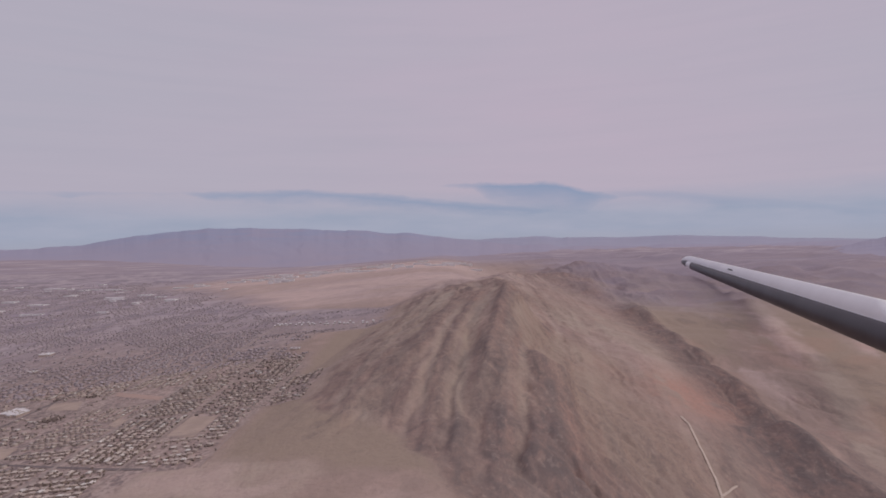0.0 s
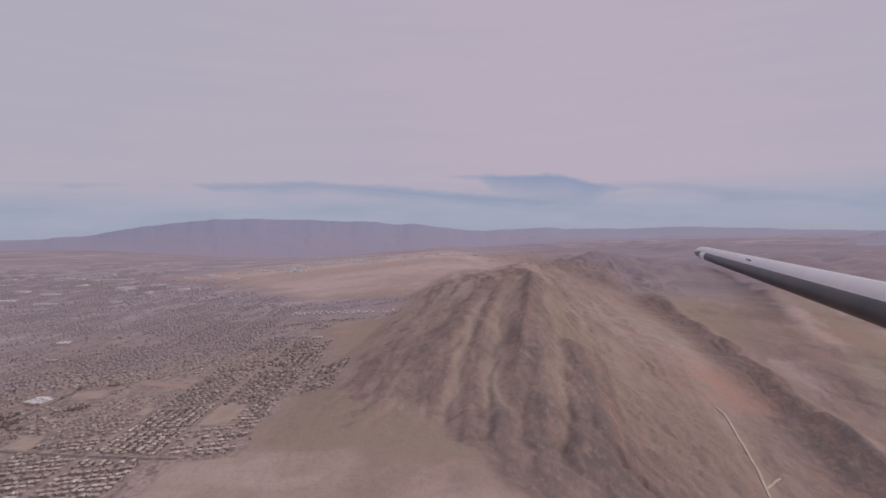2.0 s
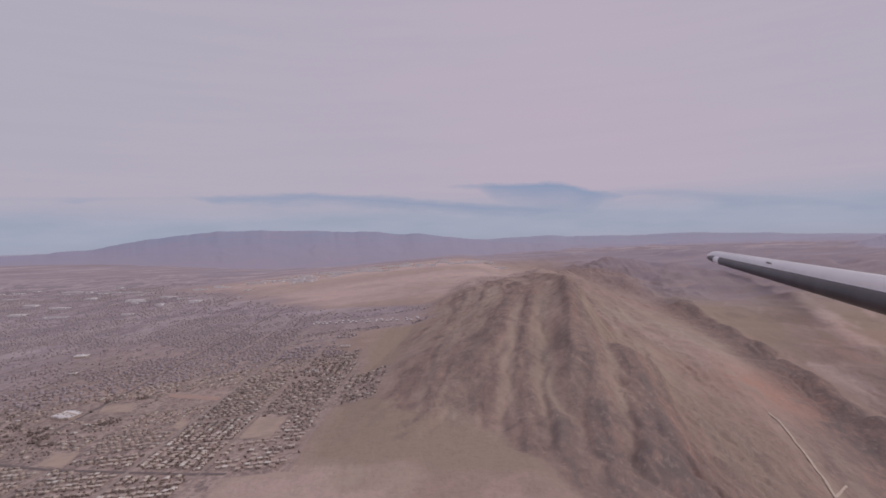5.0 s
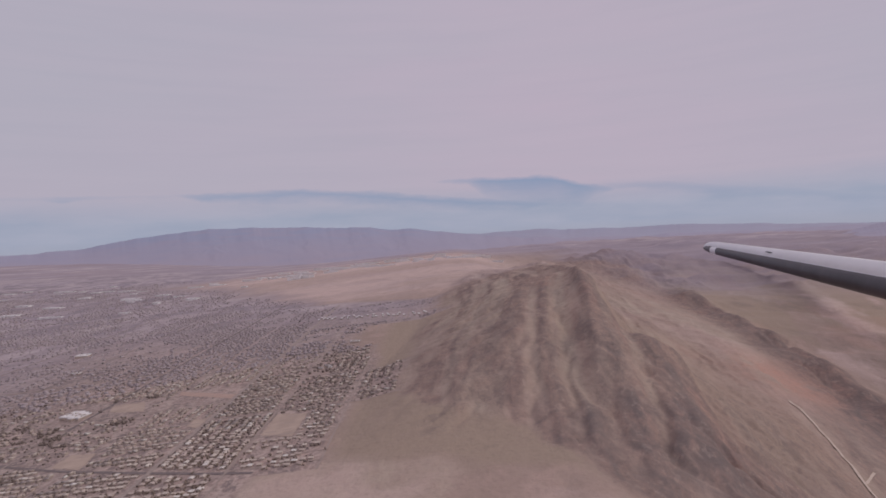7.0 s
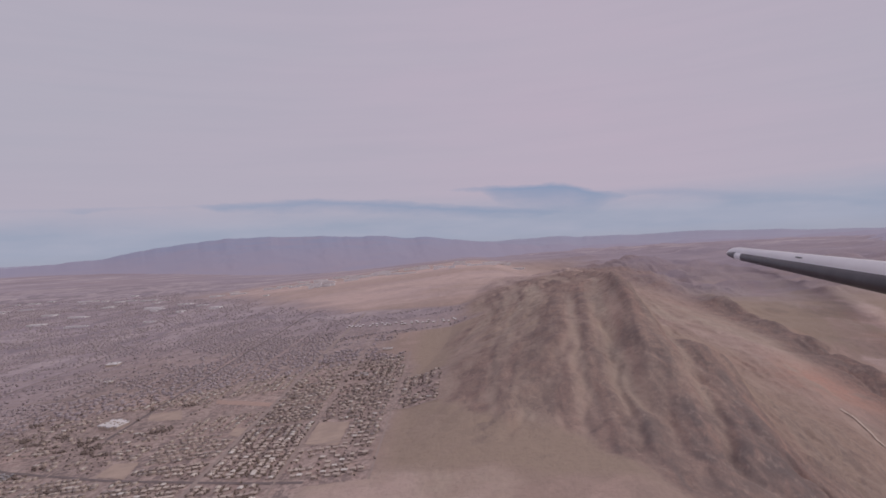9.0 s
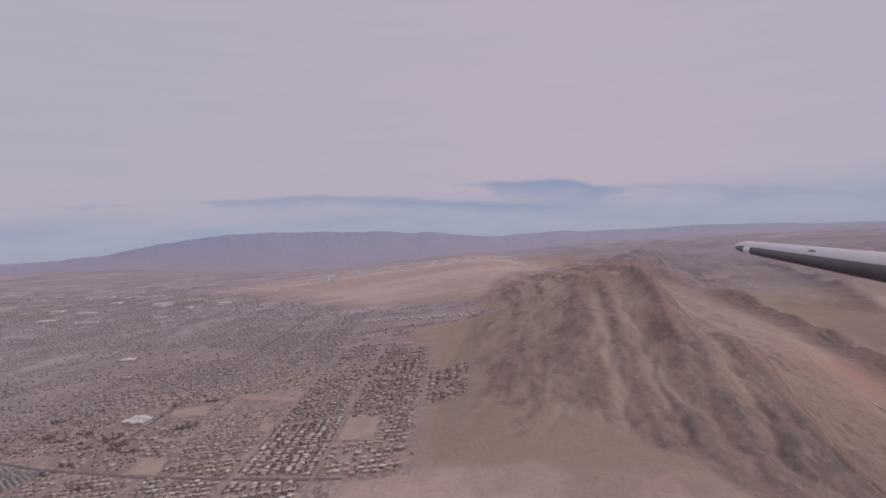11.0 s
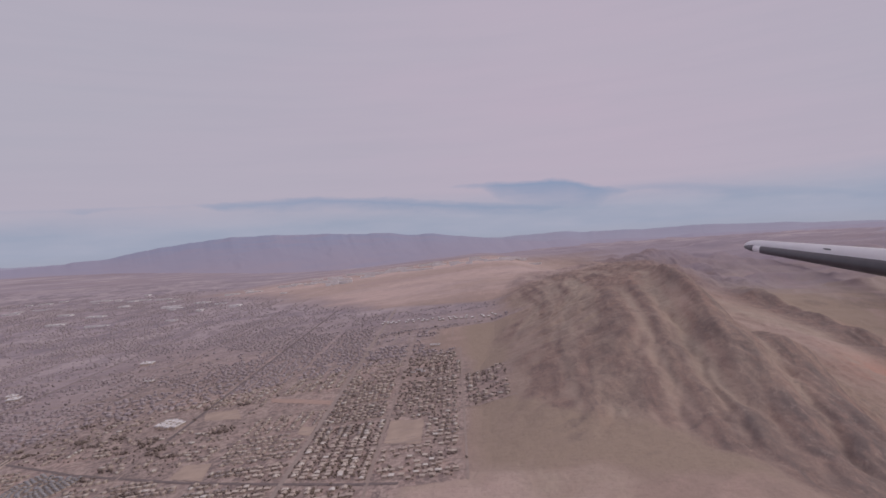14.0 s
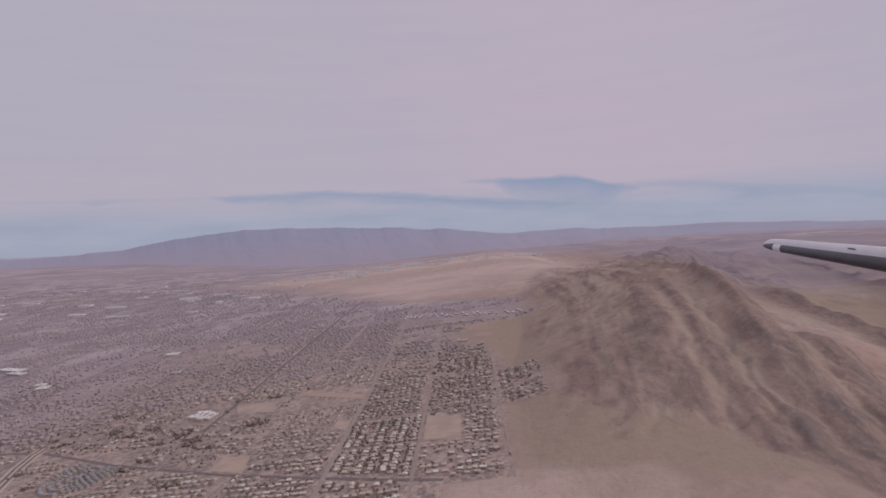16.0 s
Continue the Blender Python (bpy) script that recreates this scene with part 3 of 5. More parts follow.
def sheet(name, X, Y, Z, material, layers=(), parent=None):
    ny, nx = X.shape
    v = np.stack([X.ravel(), Y.ravel(), Z.ravel()], 1)
    k = np.arange(nx * ny).reshape(ny, nx)
    f = np.stack([k[:-1, :-1].ravel(), k[:-1, 1:].ravel(), k[1:, 1:].ravel(), k[1:, :-1].ravel()], 1)
    me = bpy.data.meshes.new(name)
    me.vertices.add(len(v))
    me.vertices.foreach_set("co", v.astype(np.float32).ravel())
    me.loops.add(f.size)
    me.loops.foreach_set("vertex_index", f.ravel().astype(np.int32))
    me.polygons.add(len(f))
    me.polygons.foreach_set("loop_start", np.arange(0, f.size, 4, dtype=np.int32))
    me.polygons.foreach_set("use_smooth", np.ones(len(f), bool))
    for title, rgb in layers:
        a = me.attributes.new(title, "FLOAT_COLOR", "POINT")
        a.data.foreach_set("color", np.concatenate([rgb.reshape(-1, 3), np.ones((len(v), 1))], 1).astype(np.float32).ravel())
    me.update(calc_edges=True)
    me.materials.append(material)
    ob = new(name, me)
    ob.parent = parent
    return ob


def main_road_y(x):
    """The main road that crosses the town at a slant."""
    return np.interp(x, (-520, -313, -244, -150, -110, -88), (330, 305, 271, 232, 219.5, 215))


def town_edge(y):
    """How far east the houses reach."""
    north = np.interp(y, (485, 600, 640, 700, 850, 1050, 1300), (-48, -55, -150, -200, -300, -420, -640))
    return np.where(y < 217, -109, np.where(y < 410, np.where((y > 288) & (y < 343), -68, -88), np.where(y < 485, -104, north)))


def town_mask(x, y):
    wide = 2 + 0.05 * np.maximum(y - 250, 0) + 0.12 * np.maximum(y - 560, 0)
    return ease(wide, -wide, x - town_edge(y) + (4 + 0.06 * np.maximum(y - 300, 0)) * (fbm(x / 40, y / 40, 3, 90) - 0.5) * 2) * ease(1900, 1400, y + 0.25 * x)


gx, gy = np.meshgrid(spaced(-4200, -105, 232, 4200, 1.0, 1.04), spaced(-1200, 186, 460, 4550, 1.0, 1.021))
gz, hill_w, cuts_w, ridge_w, wild_w = land_form(gx, gy, True)
gz = gz + from_grid(WEAR, gx, gy)
gully = from_grid(blurred(WEAR, 1), gx, gy)  # below nought in the gullies, above on the ribs
wash = ease(2.6, 5.5, from_grid(blurred(WATER, 1), gx, gy))
layer_w = bedding(gx, gy)
in_town = town_mask(gx, gy)
bare = 1 - in_town
fan_a = np.arctan2(gx - 62, 760 - gy)
crest_d = gx - glide(gy, (150, 215, 262, 290, 330, 424, 500, 600, 800, 950), (-15, -5, 12, 22, 30, 45, 48, 48, 80, 120))
footing = rocky_foot(gx, gy)
on_hill = footing * np.maximum(ease(0.0, 0.2, hill_w + 0.3 * (fbm(crest_d / 20, gy / 58, 4, 14) - 0.5)), ease(80, 55, gx) * ease(300, 270, gy))
# thin outcrops on the apron
outcrop = ease(0.60, 0.68, fbm((gx + 0.7 * gy) / 34, (gy - 0.5 * gx) / 6, 4, 173)) * ease(-62, -50, gx) * ease(8, -14, gx) * ease(214, 226, gy) * ease(256, 244, gy)
on_hill = on_hill * (1 - 0.75 * ease(34, 66, crest_d + 26 * (fbm(gx / 30, gy / 50, 3, 149) - 0.5)) * ease(275, 325, gy))
# rock: the hill, the low ridge, the broken country and every steep place
rock_w = on_hill * (0.42 + 0.5 * ease(0.45, 0.72, cuts_w + 0.35 * (fbm(gx / 20, gy / 20, 3, 12) - 0.5))) + np.clip(ridge_w / 5, 0, 1) + np.clip(wild_w / 7, 0, 1)
rock_w = rock_w + 0.6 * np.exp(-((gx - 45) / 24) ** 2) * ease(190, 215, gy) * ease(320, 290, gy)
slope = np.hypot(np.gradient(gz, axis=1) / np.gradient(gx, axis=1), np.gradient(gz, axis=0) / np.gradient(gy, axis=0))
rock_w = np.maximum(rock_w, ease(0.35, 0.8, slope))
# beds of rock that run along the crest, in long streaks
bed = bed_line(gx, gy)
beds = fbm(bed / 9, gy / 190, 4, 59)
on_beds = ease(0.10, 0.4, hill_w) * ease(205, 255, gy) * ease(620, 480, gy)
rock_w = rock_w * (1 - 0.4 * on_beds * ease(0.52, 0.62, beds)) + 0.5 * on_beds * ease(0.47, 0.38, beds)


pale_bed, dark_bed = hard_beds(gx, gy)
rock_w = rock_w + 0.9 * dark_bed - 0.5 * pale_bed
rock_w = rock_w + 0.6 * ease(8, 26, gx) * ease(110, 70, gx) * ease(330, 270, gy) * ease(0.28, 0.46, fbm(bed / 14, gy / 70, 3, 68))
# scree in the gullies, pale bands along the crest, washes on the apron
pale_w = ease(0.60, 0.44, cuts_w) * on_hill * 0.4 + 0.35 * ease(0.56, 0.70, fbm(fan_a * 26, gy / 160, 3, 33)) * on_hill * ease(0.9, 0.5, hill_w) * (1 - 0.5 * ease(0, 30, gx))
pale_w = pale_w + ease(0.52, 0.66, fbm(gx / 55, gy / 38, 3, 35)) * ease(290, 190, gy) * ease(30, -40, gx) * bare * 0.5
pale_w = pale_w + 0.2 * ease(0.44, 0.60, fbm(gx / 240, gy / 90, 4, 37)) * ease(620, 760, gy) * ease(1350, 1100, gy) * ease(170, 40, gx) * bare
pale_w = pale_w + 1.1 * pale_bed + 0.35 * on_beds * ease(0.55, 0.66, beds)
front_w = ease(-42, -48, gx + 14 * (fbm(gx / 16, gy / 16, 4, 39) - 0.5)) * ease(220, 214, gy + 0.3 * (gx + 70) + 12 * (fbm(gx / 14, gy / 14, 2, 49) - 0.5)) * ease(-112, -104, gx)
pale_w, dune_w = pale_w + 0.85 * front_w, 0.1 * front_w
dune_w = dune_w + 0.35 * ease(0.55, 0.68, fbm(gx / 40, gy / 22, 3, 63)) * ease(250, 215, gy) * ease(10, -20, gx) * bare
dune_w = dune_w + (0.42 + 0.4 * ease(0.30, 0.66, fbm(gx / 200, gy / 130, 3, 67))) * ease(600, 720, gy) * ease(1500, 1200, gy) * ease(150, 30, gx) * bare
dune_w = dune_w + 0.65 * ease(0.50, 0.64, fbm((gx - 0.4 * gy) / 26, gy / 110, 5, 75)) * ease(196, 216, gx) * ease(760, 600, gy) * ease(330, 400, gy)
badland_n = ease(0.52, 0.64, fbm(gx / 70, gy / 45, 4, 77)) * ease(600, 700, gy) * ease(1500, 1250, gy) * ease(170, 60, gx) * bare
dune_w = dune_w + ease(0.50, 0.60, fbm(gx / 150, gy / 60, 4, 73)) * ease(-620, -420, gx) * ease(60, -60, gx) * ease(1120, 1220, gy) * ease(1900, 1600, gy)
pale_w = pale_w + 0.6 * ease(28, 60, crest_d) * ease(135, 110, crest_d) * ease(300, 345, gy) * ease(680, 520, gy) * ease(0.36, 0.55, fbm(gx / 30, gy / 70, 4, 159))
# red earth at the head of the track, and in thin seams
red_w = np.exp(-((gx - 150) / 24) ** 2 - ((gy - 368) / 40) ** 2) * ease(0.25, 0.5, fbm(gx / 14, gy / 18, 3, 41)) + 0.16 * ease(0.58, 0.72, fbm(fan_a * 18, gy / 90, 3, 43)) * ease(0.02, 0.3, hill_w) * ease(-20, 60, gx)
red_w = red_w + 0.6 * np.exp(-((gx - 156) / 13) ** 2 - ((gy - 280) / 16) ** 2) 
red_w = red_w + 0.25 * bed_band(gx, gy, (200, 620), (15, 15), 2.5, 260, 430, 117) + 0.35 * bed_band(gx, gy, (200, 330), (45, 44), 3.5, 215, 300, 119) + 0.08 * ease(0, 25, gx) * ease(130, 90, gx) * ease(0.35, 0.6, fbm(gx / 18, gy / 40, 4, 151)) * ease(480, 400, gy) + 0.12 * on_beds * ease(0.55, 0.68, fbm(bed / 8, gy / 120, 3, 69))
red_w = red_w + 0.08 * ease(75, 110, gx) * ease(195, 165, gx) * ease(440, 360, gy) * ease(0.3, 0.6, fbm(gx / 30, gy / 40, 3, 131)) + 0.25 * ease(190, 205, gx) * ease(0.52, 0.64, fbm(gx / 60, gy / 36, 3, 133)) * ease(700, 500, gy)
olive_w = 1.2 * ease(0.40, 0.60, fbm((gx - 0.35 * gy) / 30, gy / 120, 5, 45)) * ease(192, 215, gx) * ease(250, 330, gy) * ease(1100, 700, gy) + 1.1 * ease(-92, -78, gx) * ease(206, 222, gy + 0.35 * (gx + 60) + 14 * (fbm(gx / 24, gy / 20, 3, 143) - 0.5)) * (1 - 0.9 * on_hill) * bare * ease(80, 15, gx) * ease(600, 450, gy)
# distance haze as colour: mauve over far ground and the outer town
haze_w = np.maximum(ease(1250, 1900, gy + 0.12 * abs(gx)), 0.35 * ease(560, 800, gy) * ease(120, 330, gx) + 0.6 * ease(850, 1250, gy) * ease(150, 350, gx)) + 0.8 * in_town * np.maximum(ease(340, 760, gy), 0.75 * ease(-250, -420, gx))
badland_haze_w = 0.15 * badland_n + 0.8 * ease(560, 850, gy) * ease(100, 260, gx) * ease(2600, 1500, gy) * (0.45 + 0.55 * ease(0.4, 0.6, fbm(gx / 150, gy / 80, 3, 65)))
# desert varnish: the darkest rock, on the hard beds, the ridge and the broken crests, with shade painted on west faces
ridge_line = glide(gy, (240, 313, 379, 440, 540, 650, 700), (188, 187, 188, 192, 196, 206, 212)) + 7 * (fbm(gy / 40, gy * 0 + 3, 2, 21) - 0.5)
ridge_e = gx - ridge_line
# dark beds, and shade painted on the west side of the ridge
varnish_shade_w = 0.38 * dark_bed + 0.7 * ease(-42, -8, ridge_e + 14 * (fbm(gx / 15, gy / 20, 3, 187) - 0.5)) * ease(9, 2, ridge_e) * ease(720, 640, gy) * ease(0.3, 0.5, fbm(gx / 12, gy / 26, 3, 121))
varnish_shade_w = varnish_shade_w + 0.22 * ease(15, 32, gx) * ease(130, 85, gx) * ease(320, 265, gy) * ease(0.34, 0.54, fbm(bed / 12, gy / 55, 4, 123)) * (1 - np.clip(pale_bed, 0, 1))
varnish_shade_w = varnish_shade_w + 0.15 * on_hill * ease(0.50, 0.66, fbm(gx / 16, gy / 52, 4, 125)) * ease(240, 270, gy) + 0.5 * np.clip(wild_w / 9, 0, 1) * ease(0.4, 0.6, fbm(gx / 30, gy / 40, 3, 127))
varnish_shade_w = varnish_shade_w + 0.15 * ease(265, 230, gy) * ease(15, 35, gx) * ease(110, 80, gx)
varnish_shade_w = varnish_shade_w + 0.4 * ease(0.52, 0.66, fbm((gx + 0.3 * gy) / 34, gy / 50, 5, 145)) * ease(205, 240, gx) * ease(800, 650, gy)
varnish_shade_w = varnish_shade_w + 0.45 * ease(-8, 2, ridge_e) * ease(48, 14, ridge_e + 20 * (fbm(gx / 14, gy / 22, 3, 153) - 0.5)) * ease(400, 320, gy) * ease(0.32, 0.55, fbm(gx / 11, gy / 20, 4, 155))
on_rock = on_hill
rock_w = rock_w + on_rock * (0.5 * ease(0.2, 1.6, gully) - 0.45 * ease(-0.3, -1.8, gully) + 1.1 * (layer_w - 0.66) / 0.34)
pale_w = pale_w + on_rock * (0.25 * ease(-0.4, -2.0, gully) + 0.25 * ease(0.60, 0.45, layer_w)) + 0.3 * wash * ease(230, 200, gy) * ease(-10, -40, gx)
blotch = fbm(gx / 9, gy / 13, 5, 179)
rock_w, pale_w = rock_w + 0.5 * on_hill * (blotch - 0.5) / 0.25, pale_w + 0.12 * on_hill * ease(0.48, 0.36, blotch)
varnish_shade_w = varnish_shade_w + 0.18 * on_hill * ease(0.52, 0.64, blotch)
rock_w, varnish_shade_w = rock_w + 0.8 * outcrop, varnish_shade_w + 0.5 * outcrop
# low front rock, darkened in part for shade on its west-facing slopes
low_rock = on_hill * ease(268, 232, gy) * ease(-32, -12, gx) * ease(85, 60, gx)
pale_w, olive_w, dune_w = pale_w * (1 - 0.75 * low_rock), olive_w * (1 - 0.7 * low_rock), dune_w * (1 - low_rock)
rock_w = rock_w + 0.35 * low_rock
varnish_shade_w = varnish_shade_w + 0.5 * on_hill * ease(268, 226, gy) * ease(-28, -6, gx) * ease(75, 45, gx) * (0.4 + 0.6 * ease(0.4, 0.55, fbm(gx / 9, gy / 12, 4, 177)))
varnish_shade_w = varnish_shade_w + on_rock * (0.03 + 0.07 * ease(-40, 0, gx) + 0.38 * ease(0.66, 0.86, layer_w)) * ease(-0.9, 0.5, gully) * (0.5 + 0.5 * ease(60, 0, gx))
red_w, olive_w = red_w + 0.12 * front_w, olive_w * (1 - front_w)
# the dark foot of the ridge where it comes nearest
varnish_shade_w = varnish_shade_w + 0.6 * ease(-74, -36, ridge_e + 16 * (fbm(gx / 14, gy / 18, 4, 189) - 0.5)) * ease(9, 2, ridge_e) * ease(370, 325, gy)
# grassy streaks east of the ridge, pale fans in the basin
east_streak = ease(0.40, 0.58, fbm((gx - 0.35 * gy) / 26, gy / 130, 5, 45)) * ease(192, 215, gx) * ease(250, 330, gy) * ease(1000, 700, gy)
basin_w = ease(300, 345, gy) * ease(62, 95, gx) * ease(168, 138, gx + 16 * (fbm(gx / 20, gy / 26, 3, 183) - 0.5)) * ease(190, 225, gy) * ease(600, 500, gy)
pale_w, dune_w = pale_w + 0.75 * east_streak, dune_w + basin_w * (0.05 + 0.2 * ease(0.42, 0.6, fbm(gx / 24, gy / 44, 4, 185)))
olive_w = olive_w + 0.6 * ease(48, 68, gx) * ease(128, 98, gx + 20 * (fbm(gx / 18, gy / 30, 3, 191) - 0.5)) * ease(228, 255, gy) * ease(460, 390, gy)
rock_w = rock_w * (1 - 0.5 * basin_w)
varnish_shade_w = varnish_shade_w * (1 - 0.4 * basin_w)
clip01 = lambda *a: np.stack([np.clip(k, 0, 1) for k in a], -1)
ground = sheet("ground", gx, gy, gz, GROUND, [("soil", clip01(rock_w, pale_w, red_w)), ("cover", clip01(in_town, olive_w, haze_w)), ("tract", clip01(badland_haze_w, dune_w, varnish_shade_w))])
tagged(ground, "dry desert ground with tan sand and brown rocky hills", "ground", kind="structure")

# ---------------------------------------------------------------- far ranges


def mountain_range(name, label, bearings, heights, radius, depth, material, jag, seed):
    """A range on an arc round the valley: heights in degrees above the level of the eye at its crest."""
    a = np.linspace(bearings[0], bearings[-1], 900)
    crest = glide(a, bearings, heights)
    crest = crest + jag * (fbm(a * 0.55, a * 0, 5, seed) - 0.5)
    top = 70 + radius * np.tan(np.radians(crest))
    u = np.linspace(0, 1, 44)[:, None]
    r = radius - (glide(a, *depth)[None] if isinstance(depth, tuple) else depth) * (1 - u)
    x, y = r * np.sin(np.radians(a))[None], r * np.cos(np.radians(a))[None]
    foot = land(x, y) - 6
    rib = ridged(a[None] * 0.35 + 2.6 * fbm(a[None] * 0.25, u * 3, 3, seed + 3), u * 5 + 1.5 * fbm(a[None] * 0.5, u * 6, 2, seed + 9), 4, seed + 5)
    z = foot + (top - foot) * u ** 1.7 * (1 - 0.3 * (1 - u) * (1 - rib))
    ob = sheet(name, x, y, z, material)
    return tagged(ob, label, "mountain range", kind="structure")


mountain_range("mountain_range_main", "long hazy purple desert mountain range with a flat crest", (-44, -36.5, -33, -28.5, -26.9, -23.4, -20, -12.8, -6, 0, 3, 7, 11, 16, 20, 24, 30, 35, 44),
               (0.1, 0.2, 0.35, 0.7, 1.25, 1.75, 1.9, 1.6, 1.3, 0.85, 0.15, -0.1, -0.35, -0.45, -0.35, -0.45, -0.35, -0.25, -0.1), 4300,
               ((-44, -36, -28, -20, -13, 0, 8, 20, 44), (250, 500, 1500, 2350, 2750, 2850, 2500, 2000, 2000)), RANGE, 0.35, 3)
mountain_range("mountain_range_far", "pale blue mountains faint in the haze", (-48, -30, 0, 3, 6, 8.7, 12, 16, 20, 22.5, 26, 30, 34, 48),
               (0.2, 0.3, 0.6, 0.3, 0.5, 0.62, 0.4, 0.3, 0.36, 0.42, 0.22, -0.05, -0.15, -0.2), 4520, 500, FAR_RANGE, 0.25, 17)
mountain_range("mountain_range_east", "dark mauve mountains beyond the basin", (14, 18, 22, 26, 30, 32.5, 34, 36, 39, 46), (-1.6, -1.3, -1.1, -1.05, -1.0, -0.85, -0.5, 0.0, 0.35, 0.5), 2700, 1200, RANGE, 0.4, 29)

# ---------------------------------------------------------------- roads and lots


def ribbon(name, points, width, material, label, category="road", lift=0.12, step=3.0):
    """A strip that lies on the ground along a line."""
    P = [np.array(p, float) for p in points]
    line = [P[0]]
    for a, b in zip(P, P[1:]):
        n = max(1, int(np.linalg.norm(b - a) / step))
        line += [a + (b - a) * k / n for k in range(1, n + 1)]
    L = np.array(line)
    T = np.gradient(L, axis=0)
    N = np.stack([-T[:, 1], T[:, 0]], 1) / np.linalg.norm(T, axis=1)[:, None]
    across = np.linspace(-0.5, 0.5, 3)[:, None, None] * width
    Q = L[None] + N[None] * across
    top = land(Q[..., 0], Q[..., 1]) + lift
    ob = sheet(name, Q[..., 0], Q[..., 1], top, material)
    return tagged(ob, label, category, kind="structure")


def patch(name, corners, material, label, lift=0.1, n=10):
    """A levelled lot with four corners, draped on the ground."""
    (ax, ay), (bx, by), (cx, cy), (dx_, dy_) = corners
    u, v = np.meshgrid(np.linspace(0, 1, n), np.linspace(0, 1, n))
    x = ax * (1 - u) * (1 - v) + bx * u * (1 - v) + cx * u * v + dx_ * (1 - u) * v
    y = ay * (1 - u) * (1 - v) + by * u * (1 - v) + cy * u * v + dy_ * (1 - u) * v
    w = 0.8
    x, y = x + w * (fbm(x / 5, y / 5, 2, 95) - 0.5), y + w * (fbm(x / 5, y / 5, 2, 96) - 0.5)
    return tagged(sheet(name, x, y, land(x, y) + lift, material), label, "lot", kind="structure")


SLANT = [(-520, 330), (-313, 305), (-292, 299), (-244, 271), (-189, 246), (-150, 232), (-126, 224), (-110, 219.5)]
ribbon("road_main", SLANT, 1.7, MAIN_ROAD, "dark asphalt main road across the town")
for x, top, wide in ((-150, 640, 1.8), (-298, 900, 1.6), (-120, 470, 0.9), (-88.5, 410, 0.8), (-375, 1100, 2.0), (-452, 1200, 1.8), (-610, 1400, 2.0)):
    ribbon("road", [(x, 120 if x > -310 and x != -88.5 else 216), (x, top)], wide, PALE_ROAD if x == -150 else MAIN_ROAD if x == -220 else ASPHALT if wide > 1.5 else STREET, "straight grey town road between houses", lift=0.14)
for y, x0, x1, wide in ((315, -640, -88, 1.5), (404, -760, -89, 1.8), (490, -900, -60, 1.6), (610, -1000, -70, 1.8), (345, -150, -70, 1.0), (288, -150, -66, 1.0), (255, -150, -88, 1.0), (180, -380, -110, 1.6), (760, -1100, -420, 2.2), (960, -1200, -420, 2.4)):
    ribbon("road", [(x0, y), (x1, y)], wide, STREET, "straight grey town road between houses", lift=0.13)
ribbon("road", [(-220, 150), (-220, 300)], 1.0, STREET, "narrow pale street between rows of houses", lift=0.14)
ribbon("road", [(-220, 300), (-220, 700)], 2.0, MAIN_ROAD, "straight dark asphalt road through the town", lift=0.14)
HIGHWAY = [(-268, 222), (-275, 240), (-283.7, 263), (-290, 280), (-295, 297), (-296, 306)]
ribbon("road_highway", HIGHWAY, 6.4, DIRT_ROAD, "pale graded shoulders of a curved highway", lift=0.2)
for off in (-1.5, 1.5):
    ribbon("highway_lane", [(x + off, y - 0.4 * off) for x, y in HIGHWAY], 1.3, MAIN_ROAD, "dark asphalt lanes of a curved highway", lift=0.3)
ribbon("canal_road", [(-248, 235), (-253, 250), (-258, 266), (-253, 273)], 1.6, ASPHALT, "dark curved street round a housing block", lift=0.18)
ribbon("dirt_track", [(126, 327), (127, 320), (123, 297), (119.5, 272), (116, 257), (112, 235), (118, 200)], 1.25, DIRT_ROAD, "pale dirt track up the desert basin", lift=0.4)
ribbon("dirt_track_branch", [(117, 259), (122, 264), (129, 271)], 0.9, DIRT_ROAD, "short pale branch of the dirt track", lift=0.28)
patch("bare_lot", [(-118.7, 257), (-104.7, 251), (-104.7, 278), (-118.7, 283)], LOT, "bare sandy lot between houses")
patch("bare_lot", [(-197, 252), (-182, 245), (-185, 262), (-196, 264)], LOT, "bare sandy lot beside the main road")
patch("bare_lot", [(-214, 325), (-193, 318), (-202, 337), (-218, 338)], LOT, "bare sandy lot between houses")
patch("bare_lot", [(-186, 341), (-151.5, 321), (-152, 327.5), (-188, 349)], RED_LOT, "reddish bare strip between houses")
patch("bare_lot", [(-158, 283), (-151.5, 278), (-151.5, 290), (-158, 292)], LOT, "bare sandy lot beside the town road")

# ---------------------------------------------------------------- houses, trees and large buildings
import itertools

rng = np.random.RandomState(11)
LOTS = [(-119, -104, 250, 284), (-198, -181, 245, 265), (-219, -192, 317, 339), (-187, -151, 316, 350), (-159, -151, 277, 293), (-243, -222, 310, 350), (-121, -106, 346, 374), (-110, -98, 415, 432), (-156, -52, 500, 560), (-266, -236, 244, 284), (-292, -272, 222, 270), (-300, -286, 270, 304)]


def free(x, y):
    return not any(a < x < b and c < y < d for a, b, c, d in LOTS)


